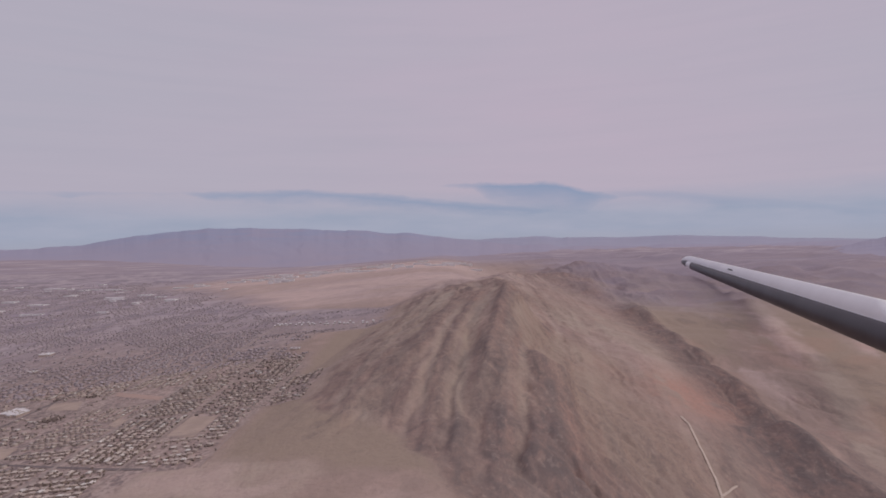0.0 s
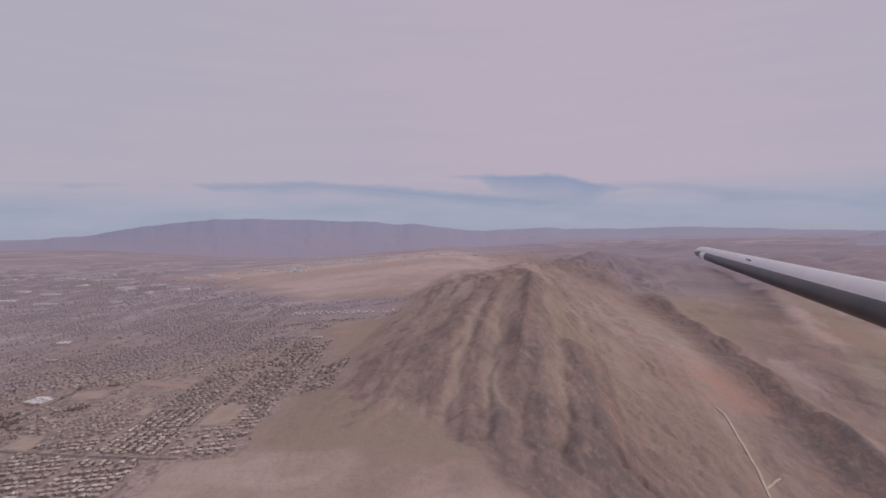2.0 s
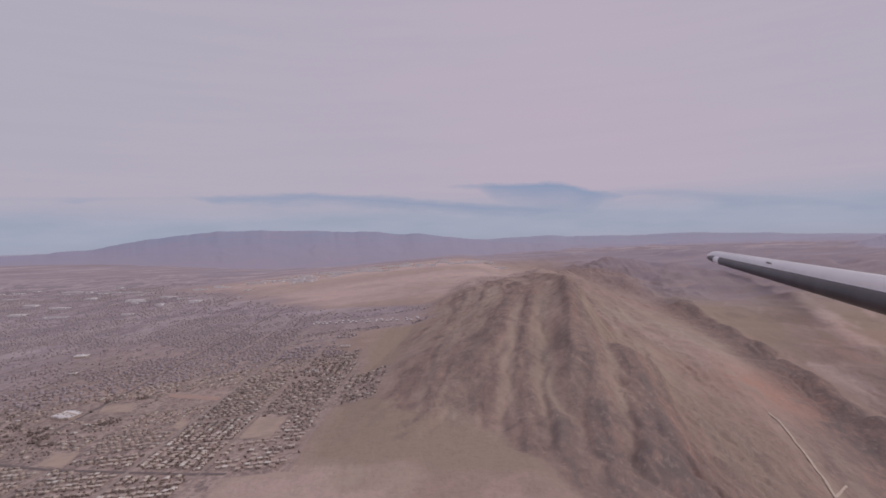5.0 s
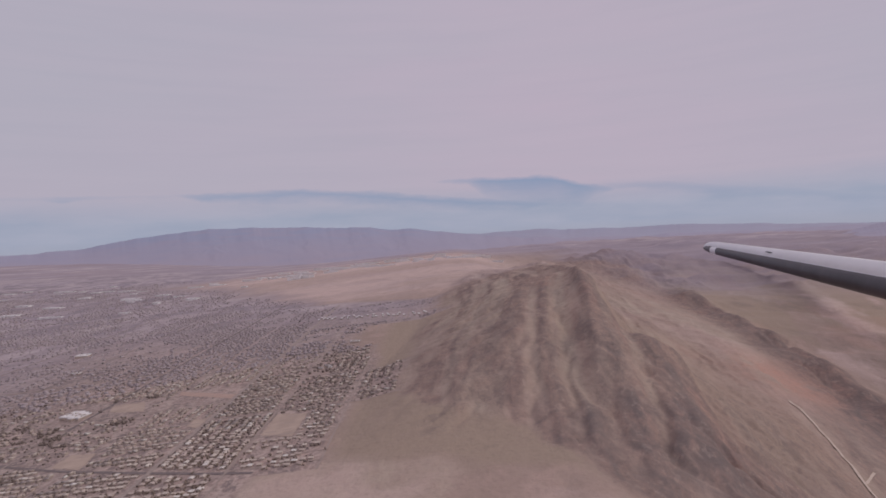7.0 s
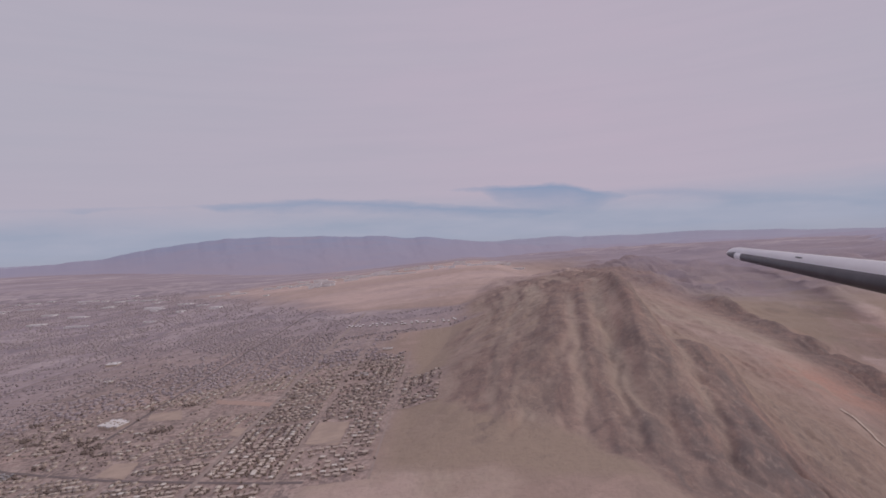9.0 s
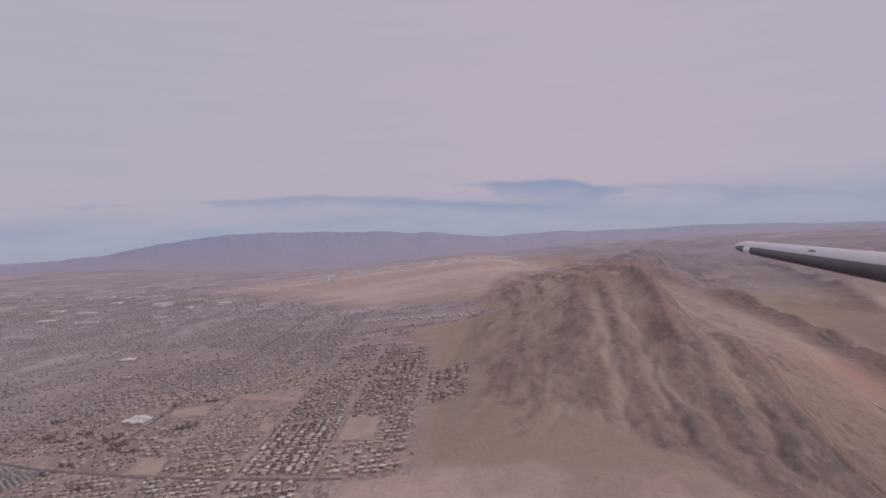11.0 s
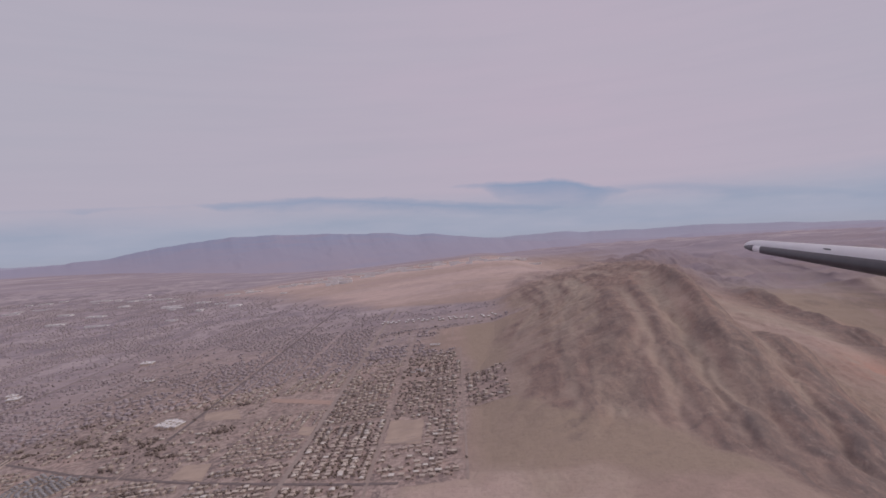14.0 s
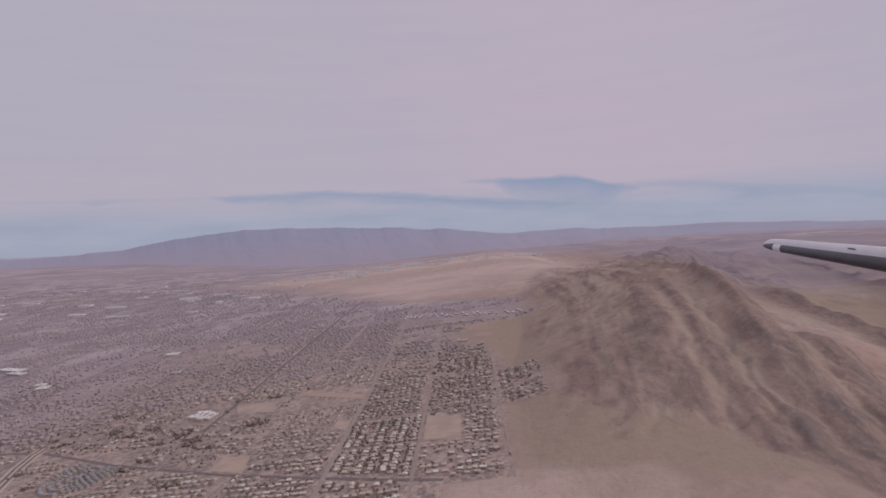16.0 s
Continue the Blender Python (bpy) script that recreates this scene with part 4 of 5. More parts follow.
XS = [-1250, -1150, -1050, -950, -860, -770, -690, -610, -530, -452, -413, -375, -336, -298, -259, -220, -185, -150, -120, -88, -66, -48]
YS = [120, 150, 180, 219, 255, 288, 315, 345, 375, 404, 447, 490, 550, 610, 685, 760, 860, 960, 1080, 1200, 1350, 1500]
spots, lanes, shrubs = [], [], []
for i in range(len(XS) - 1):
    for j in range(len(YS) - 1):
        x0, x1, y0, y1 = XS[i] + 1.4, XS[i + 1] - 1.4, YS[j] + 1.2, YS[j + 1] - 1.2
        cx, cy = (x0 + x1) / 2, (y0 + y1) / 2
        if town_mask(np.array(cx), np.array(cy)) < 0.3:
            continue
        along_y = rng.rand() < 0.45
        if cy < 300 and cx > -300:
            along_y = -150 < cx < -120 and cy > 219
        fill = rng.choice([0.97, 0.93, 0.85, 0.6, 0.35], p=[0.44, 0.30, 0.16, 0.07, 0.03])
        if -190 < cx < -88 and cy < 300:
            fill = 0.92
        if -120 < cx and cy > 290:
            fill = 0.8
        dist = math.hypot(cx + 60, cy)
        coarse = 1.0 if dist < 560 else 1.3 if dist < 800 else 1.9
        pitch, row = 3.1 * coarse * rng.uniform(0.92, 1.08), 5.2 * coarse * rng.uniform(0.94, 1.08)
        big = rng.uniform(0.85, 1.15) * (1.0 if coarse == 1 else coarse ** 0.5 * 0.85)
        green = rng.uniform(0.7, 1.2) * (1.0 if dist < 350 else 0.55 if dist < 560 else 0.12)
        if cx > -120 and 219 < cy < 410:
            green *= 1.15
        if cx < -225 and cy < 330:
            green *= 1.5
        kind_of = float(fbm(cx / 140, cy / 110, 3, 141))
        if (-220 < cx < -150 and 345 < cy < 500) or kind_of > 0.57:  # dense tract, few trees
            fill, green, pitch, row, big = 0.97, green * 0.45, pitch * 0.85, row * 0.85, big * 0.88
        elif (cx > -120 and cy > 284) or (cx < -225 and 255 < cy < 400) or (-185 < cx < -150 and 280 < cy < 345) or kind_of < 0.43:  # loose, with many trees
            fill, green = min(fill, 0.62), green * 1.7
        bush = 1.0
        if (-185 < cx < -150 and cy < 268) or (-150 < cx < -120 and cy < 316) or (cy < 219 and -300 < cx < -88):  # regular rows of pale houses
            fill, green, pitch, row, big, bush = 0.96, 2.4, 2.6, 4.1, 0.9, 1.1
        elif -300 < cx < -185 and 219 < cy < 345:  # loose lots with clumps of trees
            fill, green, bush, pitch, row, big = 0.3, 0.5, 1.0, 2.5, 4.2, 0.9
        elif -120 < cx < -88 and 219 < cy < 404:
            fill, green, bush, pitch, row, big = 0.68, 1.15, 1.1, 2.5, 4.4, 0.85
        rows = np.arange((x0 if along_y else y0) + 1.4, (x1 if along_y else y1) - 0.8, row)
        for k, c in enumerate(rows):
            seats = np.arange((y0 if along_y else x0) + 1.2, (y1 if along_y else x1) - 1.0, pitch)
            if dist < 560 and k % 2 == 0:
                lanes.append(((c + row / 2, y0), (c + row / 2, y1)) if along_y else ((x0, c + row / 2), (x1, c + row / 2)))
            shift = 0.35 if k % 2 == 0 else -0.35
            for s in seats:
                px, py = (c + shift * coarse, s) if along_y else (s, c + shift * coarse)
                loose = 0.45 if dist < 380 else 1.3 * coarse
                px, py = px + rng.uniform(-loose, loose), py + rng.uniform(-loose, loose)
                px, py = min(max(px, x0 + 0.5), x1 - 0.5), min(max(py, y0 + 0.3), y1 - 0.3)
                if cy < 320 and abs(py - main_road_y(px)) < 3.2 and px < -105:
                    continue
                if not free(px, py) or px > town_edge(np.array(py)) - 1.0:
                    continue
                open_ground = fbm(px / 34, py / 34, 3, 97)
                if py > 400 and (open_ground < 0.38 or ((px < -240 or py > 520) and fbm(px / 90, py / 60, 3, 147) < 0.42)) and rng.rand() < 0.8:
                    continue
                if rng.rand() > 0.15 + 1.2 * town_mask(np.array(px), np.array(py)):
                    continue
                rows_south = px < -185 and py < main_road_y(px) - 2 and cy > 219
                if rng.rand() < (0.96 if rows_south else fill):
                    spots.append((px, py, rng.uniform(1.6, 2.3) * big, rng.uniform(1.5, 2.0) * big, rng.uniform(0.55, 0.75) * big, (90 if along_y else 0) + rng.choice([0, 90], p=[0.75, 0.25]), rng.randint(4)))
                for _ in range(3 if coarse == 1 else 2):
                    if rng.rand() < (0.3 if rows_south else 1.0) * green * (0.35 + 1.2 * max(0.0, float(open_ground) - 0.3)):
                        out = rng.choice([-1, 1]) * row * rng.uniform(0.3, 0.52)
                        side = rng.uniform(-0.5, 0.5) * pitch
                        sx, sy = px + (out if along_y else side), py + (side if along_y else out)
                        shrubs.append((min(max(sx, x0), x1), min(max(sy, y0), y1), bush * rng.uniform(0.26, 0.58) * (0.7 + 0.3 * coarse)))
for _ in range(260):  # scrub and yard trees at the loose edge of the town
    x, y = rng.uniform(-470, -66), rng.uniform(225, 560)
    if x < town_edge(np.array(y)) and (free(x, y) or rng.rand() < 0.15):
        shrubs.append((x, y, rng.uniform(0.5, 1.0)))
for _ in range(46):  # clumps of trees on the open lots
    cx, cy, n = rng.uniform(-298, -190), rng.uniform(240, 345), rng.randint(4, 15)
    for _ in range(n):
        x, y = cx + rng.normal(0, 2.2), cy + rng.normal(0, 1.3)
        if free(x, y) and abs(y - main_road_y(x)) > 3:
            shrubs.append((x, y, rng.uniform(0.5, 1.05)))
estate = []
for k in range(5):  # a round estate of grey-blue roofs
    reach = 2.6 + 2.7 * k
    for j in range(int(2 * math.pi * reach / 1.75)):
        a = 2 * math.pi * j / int(2 * math.pi * reach / 1.75)
        x, y = -250.5 + 0.95 * reach * math.cos(a), 263.5 + 1.3 * reach * math.sin(a)
        if y < main_road_y(x) - 2 and rng.rand() < 0.95:
            estate.append((x, y, float(rng.uniform(1.4, 1.75)), float(rng.uniform(1.3, 1.6)), 0.7, math.degrees(a)))
for _ in range(34):
    shrubs.append((rng.uniform(-120, -106), rng.uniform(348, 373), rng.uniform(0.6, 1.0)))


def hull(kind):
    """Walls and roof of a house one metre long, wide and high to the eaves: gabled, hipped, L-shaped or flat."""
    walls = [((-0.5, -0.5), (0.5, 0.5), 1.0)]
    if kind == 2:
        walls.append(((0.05, -0.85), (0.48, -0.45), 0.95))
    wv, wf, rv, rf = [], [], [], []
    for (ax, ay), (bx, by), h in walls:
        n = len(wv)
        wv += [(ax, ay, -0.6), (bx, ay, -0.6), (bx, by, -0.6), (ax, by, -0.6), (ax, ay, h), (bx, ay, h), (bx, by, h), (ax, by, h)]
        wf += [(n, n + 1, n + 5, n + 4), (n + 1, n + 2, n + 6, n + 5), (n + 2, n + 3, n + 7, n + 6), (n + 3, n, n + 4, n + 7), (n + 4, n + 5, n + 6, n + 7)]
        o, n, r = 0.06, len(rv), 0.55
        mid = (ay + by) / 2
        if kind == 3:
            rv += [(ax - o, ay - o, h), (bx + o, ay - o, h), (bx + o, by + o, h), (ax - o, by + o, h), (ax - o, ay - o, h + 0.14), (bx + o, ay - o, h + 0.14), (bx + o, by + o, h + 0.14), (ax - o, by + o, h + 0.14)]
            rf += [(n, n + 1, n + 5, n + 4), (n + 1, n + 2, n + 6, n + 5), (n + 2, n + 3, n + 7, n + 6), (n + 3, n, n + 4, n + 7), (n + 4, n + 5, n + 6, n + 7)]
        else:
            inset = 0.28 * (bx - ax) if kind == 1 else -o
            rv += [(ax - o, ay - o, h - 0.03), (bx + o, ay - o, h - 0.03), (bx + o, by + o, h - 0.03), (ax - o, by + o, h - 0.03), (ax + inset, mid, h + r), (bx - inset, mid, h + r)]
            rf += [(n, n + 1, n + 5, n + 4), (n + 2, n + 3, n + 4, n + 5), (n + 1, n + 2, n + 5), (n + 3, n, n + 4), (n + 3, n + 2, n + 1, n)]
    return (wv, wf), (rv, rf)


HULLS = [hull(k) for k in range(4)]


def raw(name, verts, faces, material):
    me = bpy.data.meshes.new(name)
    me.from_pydata(verts, [], faces)
    me.materials.append(material)
    return me


def part(name, mesh, parent, label=""):
    ob = new(name, mesh)
    ob.parent = parent
    return tagged(ob, label)


WALL_MESH = [raw("wall", *HULLS[k][0], STUCCO) for k in range(4)]
ROOF_MESH = [raw("roof", *HULLS[k][1], ROOF) for k in range(4)]
HOUSE_LABEL = ["low stucco house with a gabled roof in a dusty yard", "low stucco house with a hipped roof in a dusty yard", "low stucco house with a gabled side wing", "low stucco house with a flat roof in a dusty yard"]
spots.sort(key=lambda s: (s[0] + 125) ** 2 + (s[1] - 225) ** 2)
NEAR = 300
for x, y, lx, ly, h, turn, kind in spots[:NEAR]:
    house = new("house")
    house.matrix_world = pose(x, y, float(land(x, y)), 0, 0, turn)
    tagged(house, HOUSE_LABEL[kind], "house", "houses of the town")
    for title, mesh in (("wall", WALL_MESH[kind]), ("roof", ROOF_MESH[kind])):
        ob = part(title, mesh, house)
        ob.scale = (lx, ly, h)


def many(name, items, template, material, label, category):
    """Many small pieces joined into one mesh; items are rows of x, y, z, length, width, height, turn."""
    v, f = template
    v = np.array(v, float)
    sizes = [len(k) for k in f]
    A = np.array(items, float)
    c, s = np.cos(np.radians(A[:, 6]))[:, None], np.sin(np.radians(A[:, 6]))[:, None]
    lx, ly = v[None, :, 0] * A[:, 3:4], v[None, :, 1] * A[:, 4:5]
    P = np.stack([A[:, 0:1] + c * lx - s * ly, A[:, 1:2] + s * lx + c * ly, A[:, 2:3] + v[None, :, 2] * A[:, 5:6]], -1).reshape(-1, 3)
    loops = (np.concatenate([np.array(k) for k in f])[None] + len(v) * np.arange(len(A))[:, None]).ravel()
    counts = np.tile(sizes, len(A))
    me = bpy.data.meshes.new(name)
    me.vertices.add(len(P))
    me.vertices.foreach_set("co", P.astype(np.float32).ravel())
    me.loops.add(len(loops))
    me.loops.foreach_set("vertex_index", loops.astype(np.int32))
    me.polygons.add(len(counts))
    me.polygons.foreach_set("loop_start", np.concatenate([[0], np.cumsum(counts)[:-1]]).astype(np.int32))
    me.update(calc_edges=True)
    me.validate()
    me.materials.append(material)
    return tagged(new(name, me), label, category, kind="stuff")


rest = np.array(spots[NEAR:])
rest_z = land(rest[:, 0], rest[:, 1])
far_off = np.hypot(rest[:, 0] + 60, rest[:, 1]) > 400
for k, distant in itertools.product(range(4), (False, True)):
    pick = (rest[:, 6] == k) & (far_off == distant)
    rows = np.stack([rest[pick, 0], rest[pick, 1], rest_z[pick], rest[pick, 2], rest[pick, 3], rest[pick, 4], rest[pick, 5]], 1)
    many("town_walls", rows, HULLS[k][0], HAZED_STUCCO if distant else STUCCOS, "stucco walls of the many houses of the town", "houses")
    many("town_roofs", rows, HULLS[k][1], HAZED_ROOFS if distant else BLUE_ROOFS if k == 1 else ROOFS, "brown roofs of the outer town, hazed mauve" if distant else "pale and brown roofs of the many houses of the town", "houses")

rows = np.array([(x, y, 0, lx, ly, h, turn) for x, y, lx, ly, h, turn in estate])
rows[:, 2] = land(rows[:, 0], rows[:, 1])
many("estate_walls", rows, HULLS[1][0], STUCCOS, "stucco walls of a round estate of small houses", "houses")
many("estate_roofs", rows, HULLS[1][1], SLATE_ROOFS, "grey-blue hipped roofs of a round estate", "houses")


def crown_shape(seed):
    """A lumpy crown of several uneven clumps."""
    r = random.Random(seed)
    bm = bmesh.new()
    for _ in range(5):
        m = Matrix.Translation((r.uniform(-0.5, 0.5), r.uniform(-0.5, 0.5), 1.0 + r.uniform(-0.3, 0.45))) @ Matrix.Scale(r.uniform(0.4, 0.62), 4)
        made = bmesh.ops.create_icosphere(bm, subdivisions=1, radius=1.0, matrix=m)
        for v in made["verts"]:
            v.co += Vector((r.uniform(-1, 1), r.uniform(-1, 1), r.uniform(-1, 1))) * 0.12
    verts, faces = [tuple(v.co) for v in bm.verts], [tuple(v.index for v in f.verts) for f in bm.faces]
    bm.free()
    return verts, faces


def trunk_shape():
    v, f = [], []
    for k, (r, z) in enumerate(((0.12, -0.3), (0.09, 0.4), (0.06, 0.9))):
        v += [(r * math.cos(a * math.pi / 3) + 0.03 * k, r * math.sin(a * math.pi / 3), z) for a in range(6)]
    for k in range(2):
        f += [(6 * k + a, 6 * k + (a + 1) % 6, 6 * k + 6 + (a + 1) % 6, 6 * k + 6 + a) for a in range(6)]
    for a, b in ((0.45, 0.2), (-0.4, -0.3)):  # two limbs
        n = len(v)
        v += [(0.05, 0.04, 0.4), (0.05, -0.04, 0.4), (-0.03, 0, 0.45), (a, b + 0.03, 1.0), (a, b - 0.03, 1.0), (a - 0.04, b, 1.05)]
        f += [(n, n + 1, n + 4, n + 3), (n + 1, n + 2, n + 5, n + 4), (n + 2, n, n + 3, n + 5)]
    return v, f


CROWNS = [crown_shape(k) for k in range(4)]
TRUNK = raw("trunk", *trunk_shape(), BARK)
CROWN_MESH = [raw("crown", *c, LEAF) for c in CROWNS]
shrubs.sort(key=lambda s: (s[0] + 125) ** 2 + (s[1] - 225) ** 2)
for x, y, r in shrubs[:220]:
    tree = new("tree")
    tree.matrix_world = pose(x, y, float(land(x, y)), 0, 0, rng.uniform(0, 360)) @ Matrix.Scale(r, 4)
    tagged(tree, "small dark dusty tree in a yard", "tree", "trees of the town")
    part("trunk", TRUNK, tree)
    part("crown", CROWN_MESH[rng.randint(4)], tree)
rows = np.array([(x, y, 0, r, r, r * rng.uniform(0.8, 1.1), rng.uniform(0, 360)) for x, y, r in shrubs[220:]])
rows[:, 2] = land(rows[:, 0], rows[:, 1]) - 0.3 * rows[:, 3]
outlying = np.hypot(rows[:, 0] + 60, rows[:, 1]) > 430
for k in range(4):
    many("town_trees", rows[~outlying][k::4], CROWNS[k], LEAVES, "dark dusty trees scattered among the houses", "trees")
    many("outlying_trees", rows[outlying][k::4], CROWNS[k], HAZED_LEAVES, "scrubby trees of the outer town, hazed grey", "trees")

# side streets between the rows of houses, one piece of the setting
sv, sf = [], []
for (ax, ay), (bx, by) in lanes:
    n = max(2, int(math.hypot(bx - ax, by - ay) / 4))
    t = np.linspace(0, 1, n)
    lx, ly = ax + (bx - ax) * t, ay + (by - ay) * t
    ox, oy = (0.34, 0) if ax == bx else (0, 0.34)
    k0 = len(sv)
    left, right = land(lx - ox, ly - oy) + 0.1, land(lx + ox, ly + oy) + 0.1
    for q in range(n):
        sv += [(lx[q] - ox, ly[q] - oy, left[q]), (lx[q] + ox, ly[q] + oy, right[q])]
    sf += [(k0 + 2 * q, k0 + 2 * q + 1, k0 + 2 * q + 3, k0 + 2 * q + 2) for q in range(n - 1)]
tagged(new("side_streets", raw("side_streets", sv, sf, STREET)), "narrow grey side streets between rows of houses", "street", kind="structure")


def hall(x, y, lx, ly, h, turn, label, name="warehouse", walls=None):
    """A large flat-roofed building: walls, a proud roof slab with a parapet and roof units."""
    thing = new(name)
    thing.matrix_world = pose(x, y, float(land(x, y)), 0, 0, turn)
    tagged(thing, label, "building", "large buildings of the town")
    bm = bmesh.new()
    bmesh.ops.create_cube(bm, size=1, matrix=Matrix.Translation((0, 0, h / 2 - 0.5)) @ Matrix.Diagonal((lx, ly, h + 1, 1)))
    me = bpy.data.meshes.new("wall")
    bm.to_mesh(me), bm.free()
    me.materials.append(walls or STUCCO)
    part("wall", me, thing)
    bm = bmesh.new()
    bmesh.ops.create_cube(bm, size=1, matrix=Matrix.Translation((0, 0, h + 0.1)) @ Matrix.Diagonal((lx + 0.2, ly + 0.2, 0.2, 1)))
    for sx, sy, wx, wy in ((0, 1, lx + 0.2, 0.15), (0, -1, lx + 0.2, 0.15), (1, 0, 0.15, ly - 0.12), (-1, 0, 0.15, ly - 0.12)):
        bmesh.ops.create_cube(bm, size=1, matrix=Matrix.Translation((sx * lx / 2, sy * ly / 2, h + 0.32)) @ Matrix.Diagonal((wx, wy, 0.25, 1)))
    me = bpy.data.meshes.new("roof")
    bm.to_mesh(me), bm.free()
    me.materials.append(WHITE_ROOF)
    part("roof", me, thing, "white flat roof with a low parapet")
    for k in range(3):
        bm = bmesh.new()
        bmesh.ops.create_cube(bm, size=1, matrix=Matrix.Translation((lx * (k - 1) * 0.27, ly * 0.12 * (-1) ** k, h + 0.4)) @ Matrix.Diagonal((min(0.9, 0.25 * lx), min(0.7, 0.25 * ly), 0.4, 1)))
        me = bpy.data.meshes.new("roof_unit")
        bm.to_mesh(me), bm.free()
        me.materials.append(STUCCO)
        part("roof_unit", me, thing)
    return thing


WHITE = "long white flat-roofed building among houses"
for a in ((-235, 327, 1.9, 11, 1.0, -8), (-231.5, 326, 1.9, 12, 1.0, -8), (-228, 323, 1.9, 12, 1.0, -8), (-224.5, 321, 1.9, 9, 1.0, -8), (-104.5, 424, 6, 3.4, 1.1, 0), (-111, 362, 3.5, 2, 1.0, 0), (-109, 356, 2.4, 1.8, 1.0, 90), (-114.5, 358, 2.2, 1.8, 1.0, 0),
          (-480, 527, 26, 9, 1.5, -20), (-462, 508, 16, 6, 1.3, -20), (-392, 440, 7, 9, 1.6, 20), (-402, 452, 6, 7, 1.3, 20), (-340, 519, 9, 10, 1.3, 10), (-300, 442, 5, 4, 1.1, 0)):
    hall(*a, WHITE)
SHED_WALL = plain_material("white_sheet_metal", (0.62, 0.58, 0.59), (0.76, 0.72, 0.73), 0.3, 0.6)
for k in range(44):  # pale sheds far up the valley
    x = -420 + 11 * k + rng.uniform(-12, 12)
    hall(x, 1330 - 0.25 * (k * 11) + rng.uniform(-110, 140), rng.uniform(10, 38), rng.uniform(6, 14), rng.uniform(1.6, 4.0), rng.uniform(-10, 10), "pale industrial shed far up the valley", "shed", SHED_WALL)
for k in range(9):  # a cluster of larger white halls
    hall(-312 + 9 * (k % 5) + rng.uniform(-4, 4), 1110 + 24 * (k // 5) + rng.uniform(-8, 8), rng.uniform(7, 14), rng.uniform(6, 12), rng.uniform(2.5, 4.5), rng.uniform(-8, 8), "tall white industrial hall in a cluster", "shed", SHED_WALL)
for k in range(50):
    hall(rng.uniform(-1150, -380), rng.uniform(820, 1500), rng.uniform(8, 34), rng.uniform(6, 15), rng.uniform(1.0, 2.0), rng.uniform(-8, 8), "pale flat-roofed warehouse in the far town", "warehouse", SHED_WALL)

# rows of mobile homes on the far side of the houses
home = new("mobile_home")
tagged(home, "long white mobile home in a row", "mobile home", "mobile homes in rows")
for title, mesh in (("wall", raw("wall", *HULLS[3][0], STUCCO)), ("roof", raw("roof", *HULLS[3][1], WHITE_ROOF))):
    part(title, mesh, home).scale = (1.5, 5.2, 0.75)
park = [(-153 + 4.4 * k, 548 - 0.42 * (4.4 * k) + 9 * j) for k in range(22) for j in range(2)]
home.matrix_world = pose(*park[0], float(land(*park[0])), 0, 0, 12)
for x, y in park[1:]:
    if rng.rand() < 0.35:
        continue
    x, y = x + rng.uniform(-1, 1), y + rng.uniform(-2, 2)
    copy_thing(home, pose(x, y, float(land(x, y)), 0, 0, 12 + rng.uniform(-4, 4)))

# ---------------------------------------------------------------- the wing


WING_TIP = [Vector(p) for p in ((510.2, 1306.1, 39.5), (509.8, 1306.1, 32.5), (509.3, 1306.0, 20.5))]  # trailing edge, top and foot of the nose
WING_ROOT = [Vector(p) for p in ((257.6, 338.0, 31.0), (256.8, 337.6, 22.8), (254.9, 336.6, 6.5))]
AFT = Vector((0.42, 0.90, 0.12))


def wing_ring(u, lift=0.0):
    """The outline of the wing at u of its span, 0 at the tip: 10 places over the top, 9 round the nose, 7 under it."""
    back, top, foot = (a.lerp(b, u) for a, b in zip(WING_TIP, WING_ROOT))
    thick = (top - foot).length
    back = back + AFT * thick * 2.2
    out = (back - foot).cross(WING_TIP[0] - WING_ROOT[0]).normalized()
    out = out if out.z > 0 else -out
    ahead = Vector((-0.90, -0.40, 0.0))
    ring = [back.lerp(top, k / 10) + out * (lift + thick * 0.10 * math.sin(math.pi * k / 10)) for k in range(10)]
    for k in range(9):
        a = math.pi * k / 8
        ring.append(top.lerp(foot, 0.5 - 0.5 * math.cos(a)) + ahead * (thick * 0.5 * math.sin(a) + lift) + Vector((0, 0, lift * math.cos(a))))
    ring += [foot.lerp(back, k / 8) - out * lift for k in range(1, 8)]
    round_off = math.sqrt(max(0.0, 1 - max(0.0, 1 - u / 0.15) ** 2))
    heart = top.lerp(foot, 0.4)
    return [heart + (p - heart) * (0.06 + 0.94 * round_off) for p in ring]


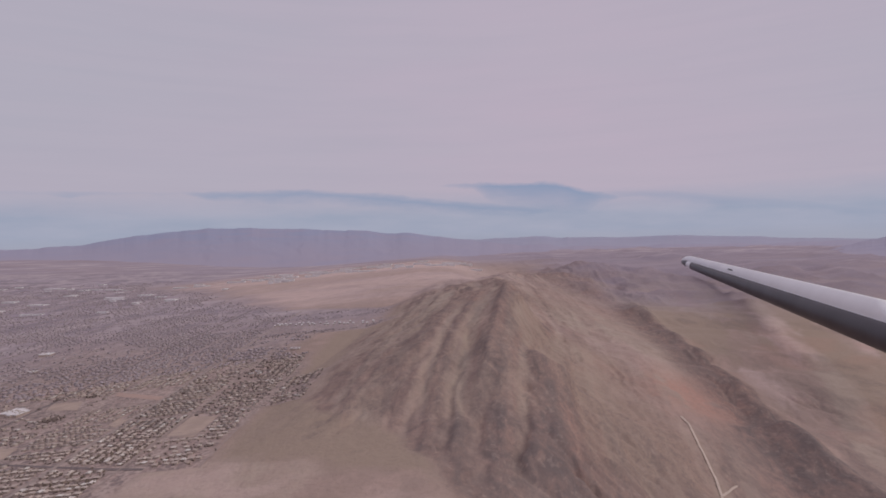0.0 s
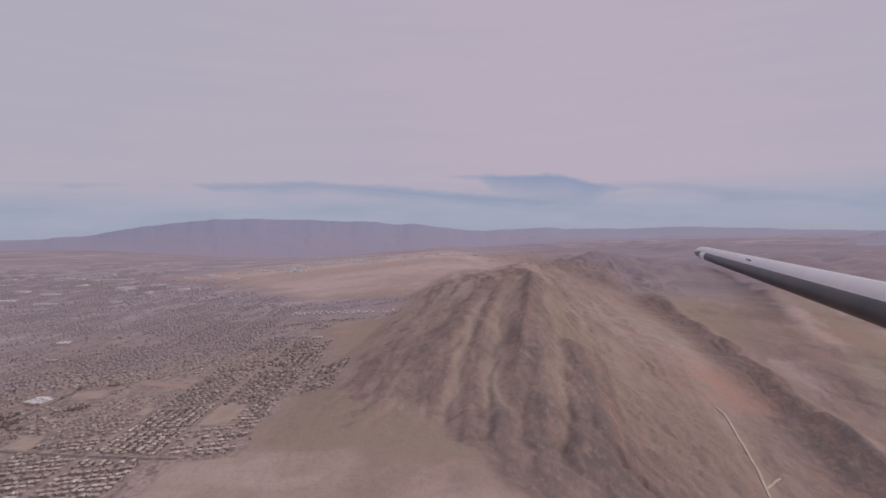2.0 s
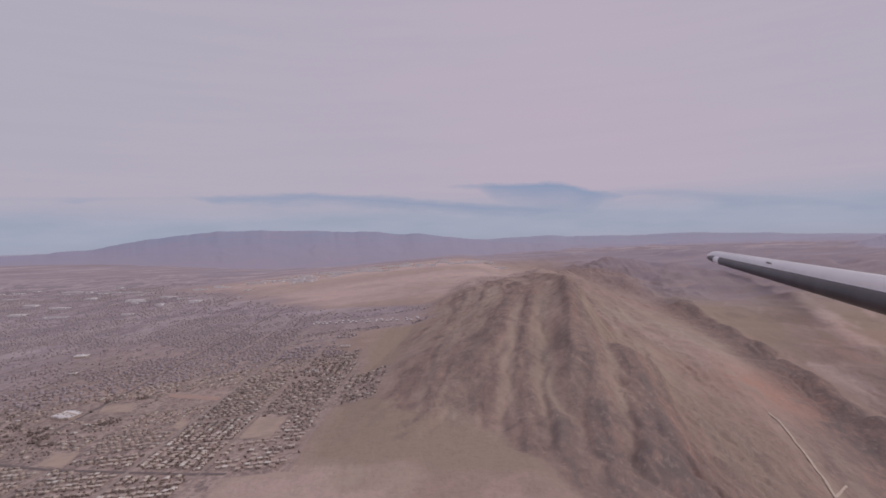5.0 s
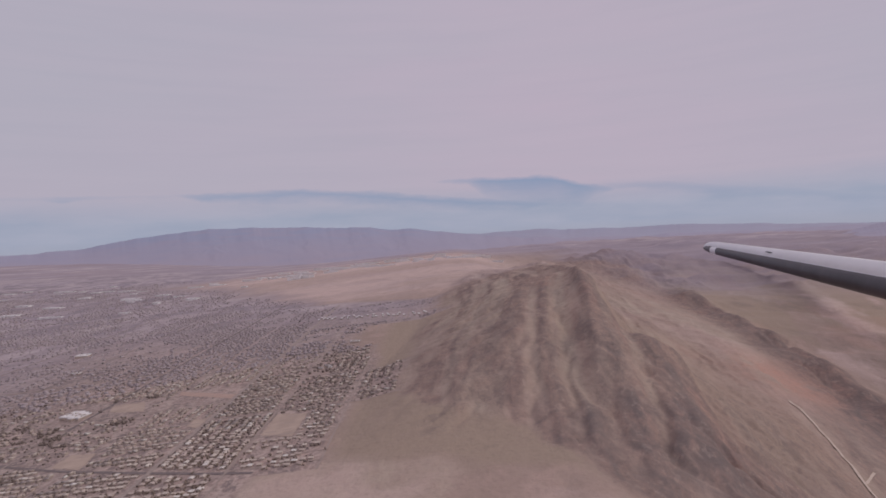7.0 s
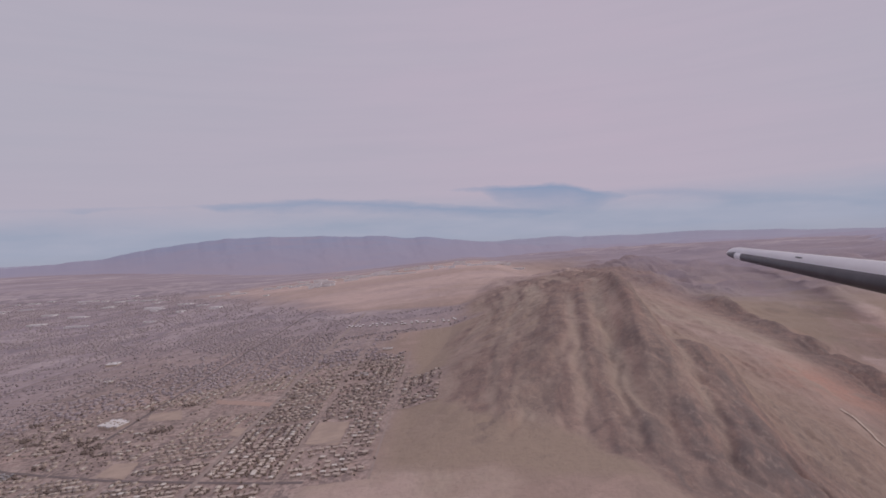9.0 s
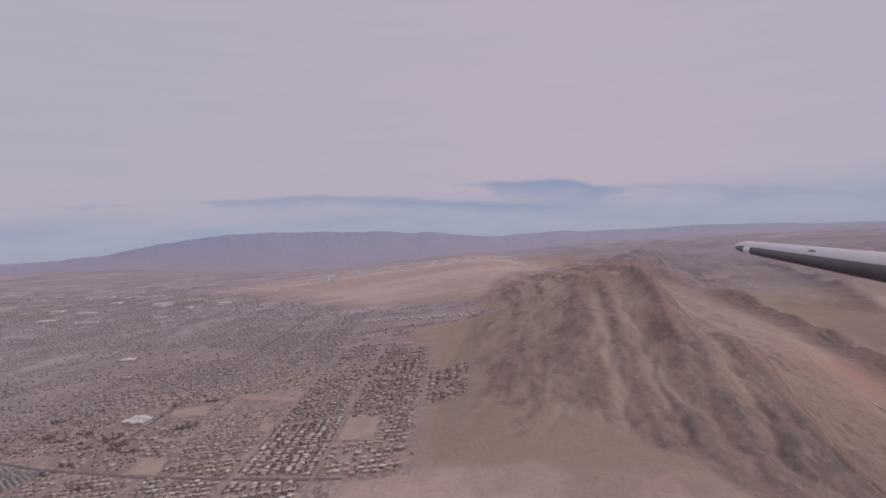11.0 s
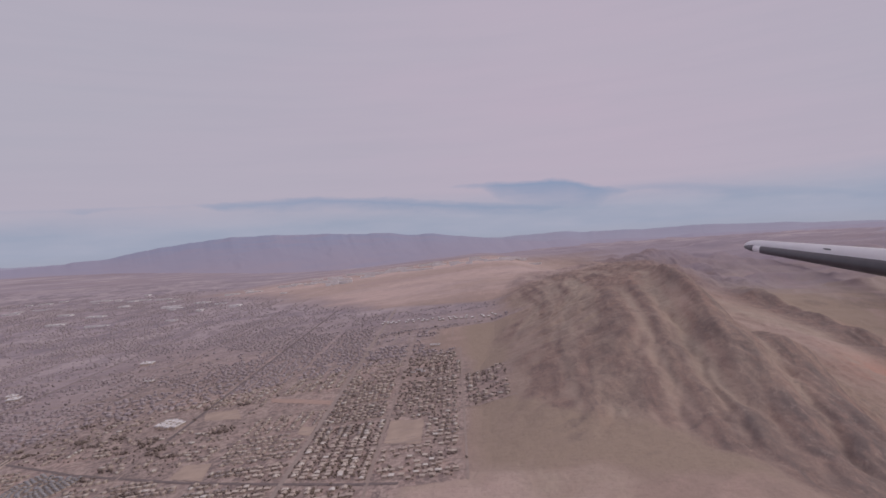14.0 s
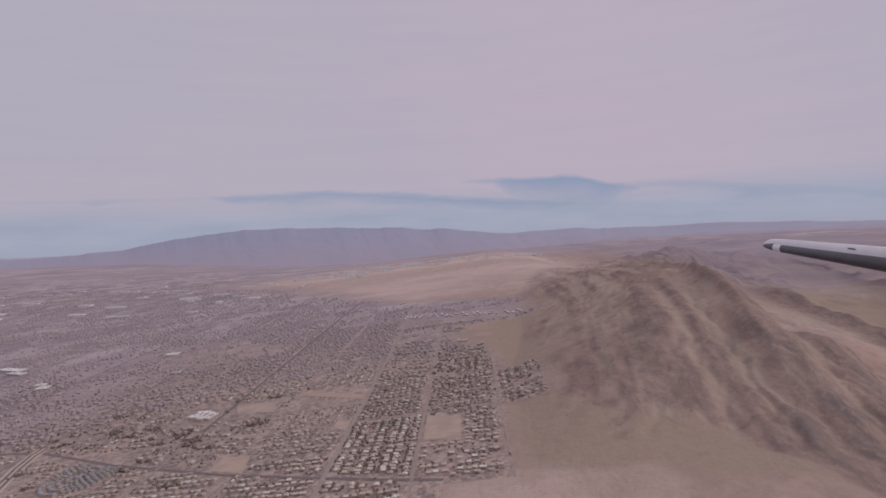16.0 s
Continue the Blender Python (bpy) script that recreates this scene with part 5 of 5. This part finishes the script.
def wing_skin(name, first, last, lift, u0, u1, stations=60, closed=False):
    """A strip of the wing's skin between two places of its outline."""
    bm = bmesh.new()
    rows = []
    for i in range(stations + 1):
        ring = wing_ring(u0 + (u1 - u0) * (i / stations) ** 2, lift)
        rows.append([bm.verts.new(p) for p in (ring if closed else ring[first:last + 1])])
    for a, b in zip(rows, rows[1:]):
        for k in range(len(a) if closed else len(a) - 1):
            n = (k + 1) % len(a)
            bm.faces.new((a[k], a[n], b[n], b[k]))
    if closed:
        bm.faces.new(rows[0])
        bm.faces.new(rows[-1])
    for f in bm.faces:
        f.smooth = len(f.verts) == 4
    bmesh.ops.recalc_face_normals(bm, faces=bm.faces)
    me = bpy.data.meshes.new(name)
    bm.to_mesh(me)
    bm.free()
    return me


WING_WHITE = plain_material("white_wing_paint", (0.80, 0.78, 0.80), (0.86, 0.84, 0.86), 0.02, 0.4)
WING_BOOT = plain_material("black_rubber_boot", (0.034, 0.030, 0.036), (0.055, 0.049, 0.058), 0.03, 0.42)
wing = new("aircraft_wing")
wing.location = (384, 822, 20)
tagged(wing, "white aircraft wing with a black rubber leading edge, in the air", "wing")


def wing_part(name, me, material, label=""):
    me.transform(Matrix.Translation((-384, -822, -20)))
    me.materials.append(material)
    return part(name, me, wing, label)


wing_part("wing_panel", wing_skin("wing_panel", 0, 0, 0, 0.0, 1.0, 80, True), WING_WHITE)
wing_part("leading_edge_boot", wing_skin("leading_edge_boot", 10, 18, 0.45, 0.155, 1.0), WING_BOOT, "black rubber leading edge strip")
wing_part("tip_light", wing_skin("tip_light", 9, 18, 0.4, 0.004, 0.095, 20), WING_BOOT, "dark wing tip light")
ring = wing_ring(0.52)
at, slope = ring[5], (ring[6] - ring[4]).normalized()
span = (WING_ROOT[0] - WING_TIP[0]).normalized()
up = span.cross(slope).normalized()
up = up if up.z > 0 else -up
bm = bmesh.new()
rims = [[bm.verts.new(at + up * lift + span * (wide * 15 * math.cos(a)) + slope * (wide * 2.4 * math.sin(a))) for a in (math.pi * k / 12 for k in range(24))] for lift, wide in ((-0.5, 1.0), (0.9, 1.0), (1.1, 0.85))]
for low, high in zip(rims, rims[1:]):
    for k in range(24):
        bm.faces.new((low[k], low[(k + 1) % 24], high[(k + 1) % 24], high[k]))
bm.faces.new(rims[2])
bmesh.ops.recalc_face_normals(bm, faces=bm.faces)
me = bpy.data.meshes.new("fuel_cap")
bm.to_mesh(me), bm.free()
wing_part("fuel_cap", me, WING_BOOT, "dark round fuel cap")
